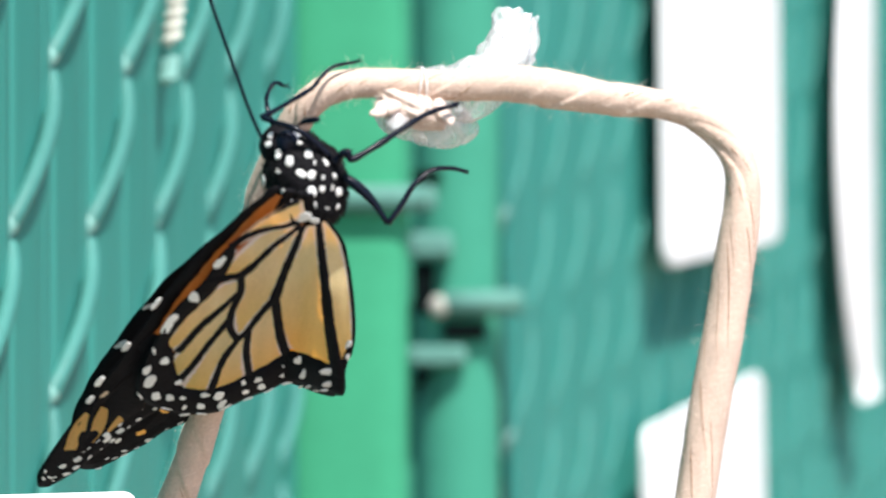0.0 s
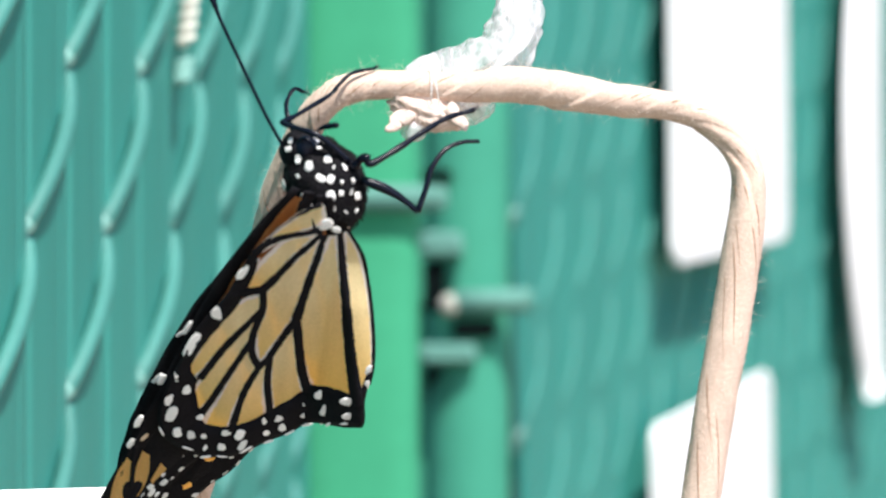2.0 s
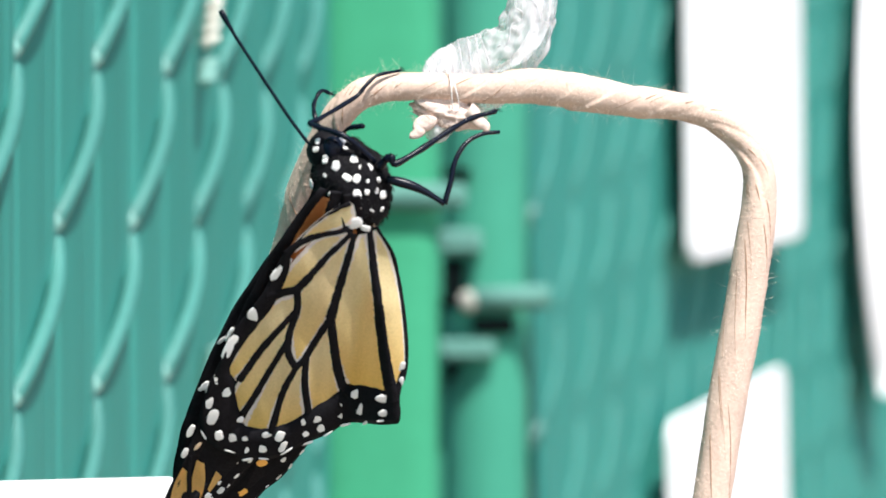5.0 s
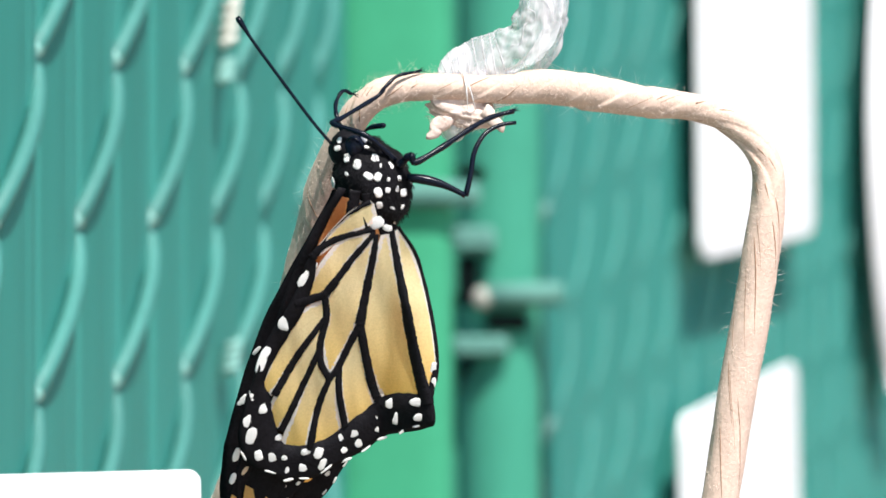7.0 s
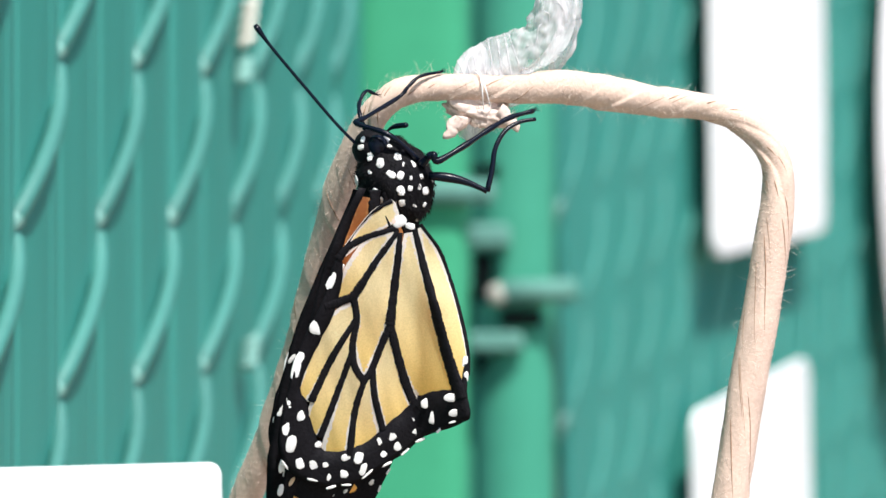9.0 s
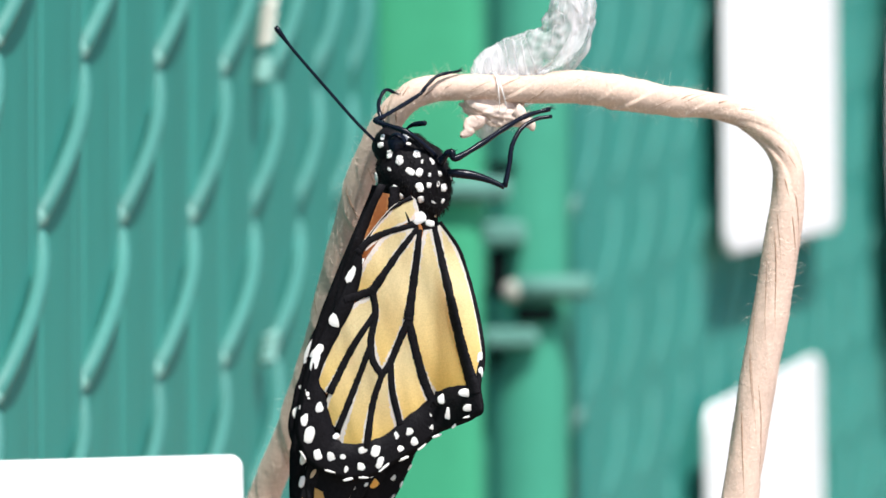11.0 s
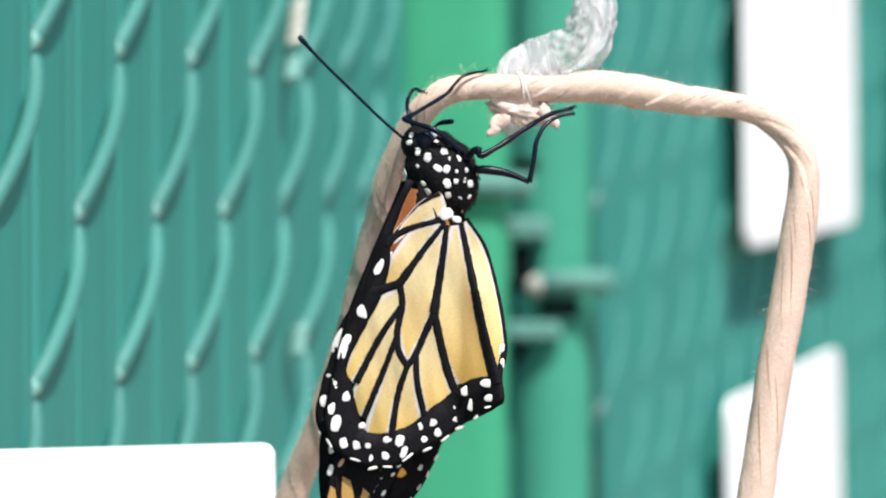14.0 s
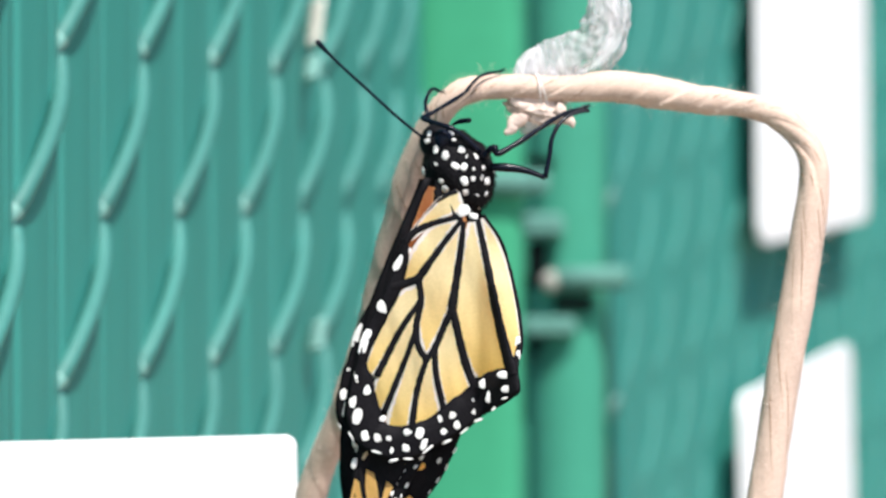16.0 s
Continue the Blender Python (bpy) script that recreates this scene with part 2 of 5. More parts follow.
def lathe(bm, profile, sides=24):
    """A turned solid round z: profile of (radius, z) from bottom to top."""
    rings = [[bm.verts.new((r * math.cos(2 * math.pi * k / sides), r * math.sin(2 * math.pi * k / sides), z)) for k in range(sides)]
             for r, z in profile]
    for a, b in zip(rings, rings[1:]):
        for k in range(sides):
            bm.faces.new((a[k], a[(k + 1) % sides], b[(k + 1) % sides], b[k]))
    bm.faces.new(rings[0][::-1])
    bm.faces.new(rings[-1])


def blob(bm, centre, radii, turn=None, seg=20, rings=14, shape=None):
    """An ellipsoid, or what shape(unit vector) makes of it."""
    grid = []
    turn = turn or Matrix.Identity(3)
    for j in range(rings + 1):
        th = math.pi * j / rings
        row = []
        for k in range(seg):
            ph = 2 * math.pi * k / seg
            n = Vector((math.sin(th) * math.cos(ph), math.sin(th) * math.sin(ph), math.cos(th)))
            s = shape(n) if shape else 1.0
            row.append(bm.verts.new(Vector(centre) + turn @ Vector((n.x * radii[0] * s, n.y * radii[1] * s, n.z * radii[2] * s))))
        grid.append(row)
    for a, b in zip(grid, grid[1:]):
        for k in range(seg):
            bm.faces.new((a[k], b[k], b[(k + 1) % seg], a[(k + 1) % seg]))
    bmesh.ops.remove_doubles(bm, verts=grid[0] + grid[-1], dist=1e-7)


# ---------------------------------------------------------------- ground and dark backing
def ground():
    bm = bmesh.new()
    n = 40
    grid = [[bm.verts.new((60 * (i / n * 2 - 1) ** 3, 60 * (j / n * 2 - 1) ** 3, 0)) for j in range(n + 1)] for i in range(n + 1)]
    for i in range(n):
        for j in range(n):
            bm.faces.new((grid[i][j], grid[i + 1][j], grid[i + 1][j + 1], grid[i][j + 1]))
    tagged(part("ground", bm, GROUND), "dry pale brown dusty earth under the fence", "ground", kind="structure")


def back_shade():
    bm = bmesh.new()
    # added sheet; its near-black green puts shade into the gaps of the fence
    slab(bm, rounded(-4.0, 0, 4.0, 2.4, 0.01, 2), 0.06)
    ob = part("wall_behind", bm, SHADE_BACKING, smooth=False)
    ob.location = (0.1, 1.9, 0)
    tagged(ob, "added dark green backing, colours the fence gaps as shade", "wall", kind="structure")


ground()
back_shade()

# ---------------------------------------------------------------- chain-link fence with slats
PITCH = 0.056     # height of one mesh diamond
HALF = 0.028      # width from knuckle to knuckle
TOP = 1.60
EYE_LINE = 0.22


def link_wire(z_low, z_high, phase, thick, deep, half):
    """One flattened spiral wire, hooked into its neighbours at both sides; the origin is midway."""
    bm = bmesh.new()
    per = WIRE_STEPS
    turns = int((z_high - z_low) / (PITCH / 2)) + 1
    path = []
    for i in range(turns * per + 1):
        u = i / per
        z = z_high - phase - u * PITCH / 2
        if z < z_low:
            break
        f = u % 2
        tri = 1 - 2 * abs(f if f <= 1 else 2 - f)
        x = (half / 2 + 0.0012) * (0.55 * tri + 0.45 * math.cos(math.pi * u))
        s = math.sin(math.pi * u)
        y = -deep * math.copysign(abs(s) ** 0.6, s)
        path.append(Vector((x, y, z)))
    tube(bm, path, [thick * (1.12 if k % (2 * per) in (per - 1, per, per + 1, per + 2) else 1.0) for k in range(len(path))], WIRE_SIDES)
    return bm


WIRE_STEPS, WIRE_SIDES = 14, 7


def wear_and_glint(me):
    """Wear and a painted highlight where each front strand hooks over its neighbour at its foot."""
    me.materials.append(WORN_GLINT)
    for p in me.polygons:
        if p.index // WIRE_SIDES % (2 * WIRE_STEPS) in (WIRE_STEPS - 1, WIRE_STEPS, WIRE_STEPS + 1):
            p.material_index = 1


def slat_mesh(z_low, z_high, half):
    """A flat hollow PVC strip with two shallow ribs."""
    bm = bmesh.new()
    w, d = half * 0.486, 0.0022
    outline = [(-w, -0.5 * d), (-w * 0.9, -0.85 * d), (-w * 0.5, -d), (-w * 0.46, -d * 0.9), (0, -d), (w * 0.46, -d * 0.9), (w * 0.5, -d), (w * 0.9, -0.85 * d), (w, -0.5 * d),
               (w, 0.4 * d), (0, d), (-w, 0.4 * d)]
    a = [bm.verts.new((x, y, z_low)) for x, y in outline]
    b = [bm.verts.new((x, y, z_high)) for x, y in outline]
    n = len(a)
    for k in range(n):
        bm.faces.new((a[k], a[(k + 1) % n], b[(k + 1) % n], b[k]))
    bm.faces.new(a[::-1])
    bm.faces.new(b)
    return bm


def mesh_panel(parent, first, last, z_low, z_high, knuckle_z, thick=0.0016, deep=0.0038, half=HALF, mat=VINYL, sway=lambda c: 0.0):
    """Wires and slats side by side along local x; a knuckle of column 0 lies at knuckle_z."""
    made = {}
    for c in range(first, last):
        odd = c % 2
        # the spiral meets its right-hand column at the top of each front strand
        right_phase = (z_high - knuckle_z - (PITCH / 2 if odd == 0 else 0)) % PITCH
        key = round(right_phase, 5)
        if key not in made:
            made[key] = part("wire", link_wire(z_low, z_high, right_phase, thick, deep, half), mat, parent)
            made[key, "slat"] = part("slat", slat_mesh(z_low, z_high - 0.012, half), SLAT, parent, smooth=False)
            wear_and_glint(made[key].data)
            w, s = made[key], made[key, "slat"]
        else:
            w, s = new("wire", made[key].data), new("slat", made[key, "slat"].data)
            w.parent = s.parent = parent
        w.location.x = s.location.x = (c + 0.5) * half
        w.location.y = s.location.y = sway(c + 0.5)
        s.rotation_euler.z = radians(random.uniform(-1.2, 1.2))


def fence():
    f = holder("chain_link_fence", pose(-0.0752, 0.1120, 0, 0, 0, 90 - 9.47),
               "green vinyl chain-link fence filled with upright green slats", "fence")
    # the fence leans away from its line towards the post
    mesh_panel(f, -24, 14, 0.0, TOP, 0.2418, sway=lambda c: -0.0008 + 0.0046 * max(0.0, (c - 6) / 4) ** 1.4)
    bm = bmesh.new()
    slab(bm, rounded(14.02 * HALF, 0.0, 14.2 * HALF, TOP, 0.001, 2), 0.004, 0.011)
    part("tension_bar", bm, SLAT, f, smooth=False)
    # the lowest twist is added for a pale slanted highlight on a worn strand
    for x, z, h in ((0.198, 0.2525, 0.0092), (0.194, 0.2432, 0.0042), (0.200, 0.1885, 0.0060)):
        bm = bmesh.new()
        twist = [Vector((0.0010 * math.cos(a) + 0.5 * h * (a / 25.2 - 0.5), -0.0008 + 0.0011 * math.sin(a), h * (a / 25.2 - 0.5))) for a in [k * 0.42 for k in range(61)]]
        tube(bm, twist, 0.0008, 8)
        t = part("tie_wire", bm, BARE if h > 0.007 else WORN_GLINT, f, "pale bare metal tie wire" if h > 0.007 else "pale tie wire, wear and highlight in its colour")
        t.location = (x, -0.004, z)


def square_up(bm):
    """Swells a round section to a square tube with well rounded corners."""
    for v in bm.verts:
        a = math.atan2(v.co.y, v.co.x)
        k = (abs(math.cos(a)) ** 4.5 + abs(math.sin(a)) ** 4.5) ** (-1 / 4.5)
        v.co.x *= k
        v.co.y *= k


def pipe_post(name, x, y, r, mat, label, height=1.64):
    bm = bmesh.new()
    lathe(bm, [(r * 0.98, 0), (r, 0.002), (r, 0.006), (r, height - 0.008), (r, height - 0.004), (r * 0.94, height), (r * 0.6, height + r * 0.5), (0.0005, height + r * 0.62)], 64)
    square_up(bm)
    p = holder(name, pose(x, y, 0), label, "post")
    part("pipe", bm, mat, p)
    return p


def clamp(parent, r, z, h, mat, reach=0.0, name="band", lip=0.0009):
    """A pressed band round a pipe, with a bolted ear towards +x."""
    bm = bmesh.new()
    lathe(bm, [(r, z - h / 2), (r + lip, z - h / 2 + 0.0006), (r + lip, z + h / 2 - 0.0006), (r, z + h / 2)], 64)
    square_up(bm)
    b = part(name, bm, mat, parent)
    if reach:
        bm = bmesh.new()
        slab(bm, rounded(r * 0.7, z - h * 0.45, r + reach, z + h * 0.45, 0.0015, 3), 0.004, -r * 0.5)
        part("hinge_ear", bm, mat, parent)
    return b


def plate(name, mat, parent, m, x0, z0, x1, z1, r, depth, y, label=""):
    bm = bmesh.new()
    slab(bm, rounded(x0, z0, x1, z1, r, 4), depth, y)
    ob = part(name, bm, mat, parent, label, smooth=False)
    ob.matrix_basis = m
    return ob


def posts_and_gate():
    post = pipe_post("fence_post", -0.0084, 0.517, 0.0144, POST, "bright green painted steel fence post beside the gate")
    clamp(post, 0.0144, 0.2198, 0.0062, HINGE, 0.0065, lip=0.0038)
    gate = holder("gate", pose(0.0214, 0.592, 0, 0, 0, 73.1), "green chain-link gate with slats, sagging on its hinges", "gate")
    # hinge parts face the walk: square to it, round the stile's axis
    face = pose(0, 0, -0.0008, 0, 0, -73.1) @ pose(-0.0032, 0, 0)
    for name, r, mat, m in (("stile", 0.0102, STILE, face), ("end_stile", 0.014, STILE, pose(0.575, 0, 0))):
        bm = bmesh.new()
        lathe(bm, [(r * 0.9, 0.01), (r, 0.012), (r, 0.016), (r, TOP - 0.004), (r, TOP), (r * 0.5, TOP + 0.004)], 28)
        part(name, bm, mat, gate).matrix_basis = m
    for z in (0.02, TOP - 0.01):
        bm = bmesh.new()
        tube(bm, [Vector((0, 0, z)), Vector((0.575, 0, z))], 0.0075, 16)
        part("rail", bm, STILE, gate)
    panel = holder("mesh_panel", pose(0.0, 0, EYE_LINE) @ pose(0, 0, 0, 0, -5.7, 0) @ pose(0.0290, 0, -EYE_LINE), "green mesh with slats", "", parent=gate)
    mesh_panel(panel, 0, 30, 0.03, TOP - 0.03, 0.2124, 0.0011, 0.0030, 0.0178, GATE_WIRE)
    # filler strip in the slit between post and stile
    plate("edge_strip", STILE, gate, face, -0.0150, 0.012, -0.006, TOP, 0.001, 0.002, 0.0)
    # added black plates that stand for the shade in the gaps of the hinge
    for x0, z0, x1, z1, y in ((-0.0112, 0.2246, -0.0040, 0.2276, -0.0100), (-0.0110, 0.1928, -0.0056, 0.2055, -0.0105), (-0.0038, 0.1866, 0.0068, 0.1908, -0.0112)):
        plate("hinge_packing", GAP_BLACK, gate, face, x0, z0, x1, z1, 0.001, 0.003, y, "black plate added for the dark hinge gap")
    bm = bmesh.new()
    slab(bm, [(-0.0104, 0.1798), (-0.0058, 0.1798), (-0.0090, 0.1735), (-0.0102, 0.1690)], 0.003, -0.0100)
    part("hinge_packing", bm, GAP_BLACK, gate, "black plate added for the dark hinge gap", smooth=False).matrix_basis = face
    for name, x0, z0, x1, z1, y in (("hinge_ear", -0.0122, 0.2063, -0.0012, 0.2125, -0.0125), ("hinge_leaf", -0.0124, 0.1806, 0.0022, 0.1853, -0.0125)):
        plate(name, HINGE, gate, face, x0, z0, x1, z1, 0.0018, 0.005, y)
    bm = bmesh.new()
    tube(bm, [Vector((-0.0040, -0.0125, 0.1952)), Vector((0.0155, -0.0125, 0.1958))], 0.0030, 16)
    bolt = part("hinge_bolt", bm, HINGE, gate)
    bolt.matrix_basis = face
    bm = bmesh.new()
    blob(bm, (-0.0045, -0.0138, 0.1948), (0.0026, 0.0022, 0.0027), None, 16, 10)
    part("bolt_head", bm, BOLT, bolt, "pale worn bolt head")


def board(name, parent_pose, x0, z0, x1, z1, r, thick, label, category, bow=0.0):
    bm = bmesh.new()
    slab(bm, rounded(x0, z0, x1, z1, r, 6), thick)
    ob = part(name, bm, WHITE, smooth=False)
    ob.matrix_basis = parent_pose
    return tagged(ob, label, category)


fence()
posts_and_gate()
GATE = pose(0.0214, 0.592, EYE_LINE, 0, 0, 73.1)
HUNG = pose(0, -0.0110, 0)
board("sign", GATE @ pose(0, 0, 0, 0, -2.5, 0) @ HUNG, 0.1545, -0.0258, 0.2975, 0.14, 0.006, 0.0025, "blank white plastic sign fixed to the gate mesh", "sign")
board("sign", GATE @ pose(0, 0, 0, 0, -4.4, 0) @ HUNG, 0.1270, -0.19, 0.2690, -0.0722, 0.006, 0.0025, "blank white plastic notice fixed low on the gate", "sign")

board("label_board", pose(-0.0518, 0.060, -0.0006, 0, -1.5, 0), -0.025, 0.0, 0.0247, 0.1811, 0.0018, 0.002, "plain white plastic board standing on the ground", "board")


def hanging_strip():
    """A bowed white strip on the gate, wider at mid height."""
    bm = bmesh.new()
    rows = []
    for i in range(19):
        f = i / 18
        w = 0.007 + 0.0225 * math.sin(math.pi * (0.06 + 0.88 * f)) ** 0.7
        z = -0.088 + 0.169 * f
        rows.append([bm.verts.new((0.4425 - w + s * w, -0.0125 - 0.003 * math.cos(s * 1.4) + d, z))
                     for d in (0, 0.001) for s in (-1, -0.5, 0, 0.5, 1)])
    for a, b in zip(rows, rows[1:]):
        for k in range(4):
            bm.faces.new((a[k], a[k + 1], b[k + 1], b[k]))
            bm.faces.new((a[k + 6], a[k + 5], b[k + 5], b[k + 6]))
        bm.faces.new((a[0], b[0], b[5], a[5]))
        bm.faces.new((a[4], a[9], b[9], b[4]))
    for r in (rows[0], rows[-1]):
        bm.faces.new((*r[:5], *r[:4:-1]))
    ob = part("plastic_strip", bm, WHITE)
    ob.matrix_basis = GATE @ pose(0, 0, 0, 0, -3.0, 0)
    tagged(ob, "bowed white plastic strip hanging on the gate", "strip")


hanging_strip()

# ---------------------------------------------------------------- twisted paper hoop
MID = 0.2124      # height of the middle of the insect's perch


def hoop_path(n):
    """Points along the cord's axis and its half thickness: up the leg that slants away behind the insect, over the top, down the near leg."""
    far = ((-39, 34, -212.4, 2.3), (-39, 34, -150, 2.3), (-36, 33, -80, 2.3), (-31.0, 30.5, -50, 2.3), (-27.4, 26.8, -35.9, 2.2), (-24.7, 23.7, -29.3, 2.2), (-21.6, 19.6, -20.8, 2.15),
           (-18.4, 14.6, -10.4, 2.1), (-15.8, 9.7, -0.1, 2.1), (-13.7, 5.9, 7.7, 2.05), (-11.3, 3.1, 13.5, 2.0), (-8.8, 0.9, 17.9, 1.95), (-5.8, 0.0, 20.2, 1.85))
    near = ((-2.2, 0, 21.0, 1.8), (2.3, 0, 21.1, 1.75), (9.0, 0, 20.9, 1.85), (15.6, 0, 21.1, 2.2), (21.6, 0, 20.4, 2.25), (28.2, 0, 19.2, 1.95), (33.7, 0, 18.6, 1.75), (38.5, 0, 17.1, 1.8),
            (42.0, 0, 14.2, 1.85), (43.7, 0, 10.6, 2.0), (43.8, 0, 6.6, 2.25), (43.3, 0, 2.5, 2.45), (42.2, 0, -4.5, 2.45), (40.9, 0, -11.5, 2.4), (39.7, 0, -17.9, 2.4), (38.3, 0, -27.5, 2.45),
            (36.4, 0, -40, 2.5), (34.5, 0, -62, 2.5), (33.5, 0, -140, 2.5), (33, 0, -212.4, 2.5))
    rows = (*far, *near)
    axis = [Vector((x / 1000, y / 1000, MID + z / 1000)) for x, y, z in spline([r[:3] for r in rows], n)]
    return axis, [v.x / 1000 for v in spline([(r[3], 0, 0) for r in rows], n)]


def hoop():
    path, girth = hoop_path(1300)
    run = [0.0]
    for a, b in zip(path, path[1:]):
        run.append(run[-1] + (b - a).length)
    bend = min(range(len(path)), key=lambda i: abs(path[i].x - 0.0430) + abs(path[i].z - MID - 0.0095))
    first = min(range(bend), key=lambda i: abs(path[i].z - MID + 0.045))
    last = min(range(bend, len(path)), key=lambda i: abs(path[i].z - MID + 0.045))
    radii = [g + 0.00008 * noise.noise((r * 160, 0, 3)) for g, r in zip(girth, run)]

    # turns of the lay: tight along the top, drawn out on the leg beyond the bend
    phase = [0.0]
    for i in range(1, len(path)):
        leg_way = min(1.0, max(0.0, (run[i] - run[bend] + 0.012) / 0.012))
        phase.append(phase[-1] + (run[i] - run[i - 1]) / (0.0175 + 0.050 * leg_way))

    def seam(turn, sharp):
        """A lapped edge: the paper climbs slowly and drops at once."""
        turn %= 1.0
        return turn / (1 - sharp) if turn < 1 - sharp else (1 - turn) / sharp

    def twist(i, a):
        s = run[i]
        t = a / (2 * math.pi) - phase[i]
        wander = 0.07 * noise.noise((s * 60, 2, 1)) + 0.02 * noise.noise((s * 300, 4, 1))
        r = 1.0 + 0.15 * (seam(t + wander, 0.03) - 0.5)
        r += 0.11 * max(0.0, 0.5 + noise.noise((s * 45, 8, 1))) * (seam(t + 0.42 - wander * 1.6, 0.03) - 0.5)
        r += 0.10 * max(0.0, 0.35 + noise.noise((s * 50, 6, 9))) * (seam(t + 0.74 + wander, 0.03) - 0.5)
        r += 0.012 * noise.noise((t * 40, s * 60, 3)) + 0.03 * noise.noise((math.cos(a) * 1.6, math.sin(a) * 1.6, s * 90))
        near_bend = math.exp(-((s - run[bend] + 0.006) / 0.009) ** 2)
        r += near_bend * 0.10 * (abs(math.sin(5 * math.pi * (t + wander))) - 0.5)
        return r

    bm = bmesh.new()
    tube(bm, path, radii, 72, twist=twist)
    h = holder("paper_hoop", pose(0, 0, 0), "bent hoop of tan twisted paper cord standing in the ground", "cord")
    part("cord", bm, PAPER, h)

    def on_cord(i, a, lift):
        d = (path[i + 1] - path[i - 1]).normalized()
        side = d.cross(Vector((0, 1, 0))).normalized()
        out = side * math.cos(a) + side.cross(d).normalized() * math.sin(a)
        return path[i] + out * (radii[i] * twist(i, a) + lift), out, d

    # loose fibres that stand off the cord, and finer ones that lie on it
    bm = bmesh.new()
    for k in range(2600):
        i = random.randint(first, last) if k % 3 else int(random.gauss((first * 2 + bend * 3) / 5, 130))
        i = min(last, max(first, i))
        p, out, d = on_cord(i, random.uniform(0, 2 * math.pi), -0.00003)
        v = (out + d * random.uniform(-1.4, 1.4)).normalized()
        ln = random.choice((0.0003, 0.0004, 0.0005, 0.0006, 0.0008, 0.0011, 0.0016))
        curl = Vector([random.uniform(-1, 1) for _ in range(3)])
        tube(bm, [p + v * ln * f + curl * (ln * 0.7 * f * f) for f in (0, 0.33, 0.66, 1)], [0.000012, 0.000011, 0.000009, 0.000004], 3)
    for _ in range(2400):
        i = random.randint(first, last - 8)
        a, da, di = random.uniform(math.pi, 2 * math.pi) + 0.3, random.uniform(-0.22, 0.22), random.choice((-1, 1))
        tube(bm, [on_cord(i + di * q, a + da * q, 0.00002 + 0.00005 * (q % 2))[0] for q in range(4)], [0.000005, 0.000011, 0.000010, 0.000004], 3)
    tagged(part("fibre", bm, FIBRE, h, "fine loose paper fibres"), kind="stuff")
    # shade under an opened lapped edge, laid on as a thin dark line
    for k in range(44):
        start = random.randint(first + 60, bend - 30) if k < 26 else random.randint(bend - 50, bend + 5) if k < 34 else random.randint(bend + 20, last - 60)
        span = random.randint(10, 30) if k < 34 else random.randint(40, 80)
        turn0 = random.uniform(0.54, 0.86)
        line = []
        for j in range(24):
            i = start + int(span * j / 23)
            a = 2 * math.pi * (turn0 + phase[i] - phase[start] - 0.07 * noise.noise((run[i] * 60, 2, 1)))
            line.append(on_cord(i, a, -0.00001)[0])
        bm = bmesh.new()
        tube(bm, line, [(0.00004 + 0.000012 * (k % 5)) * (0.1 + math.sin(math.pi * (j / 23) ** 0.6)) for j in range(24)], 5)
        part("open_seam", bm, CREASE_SHADE, h)


hoop()


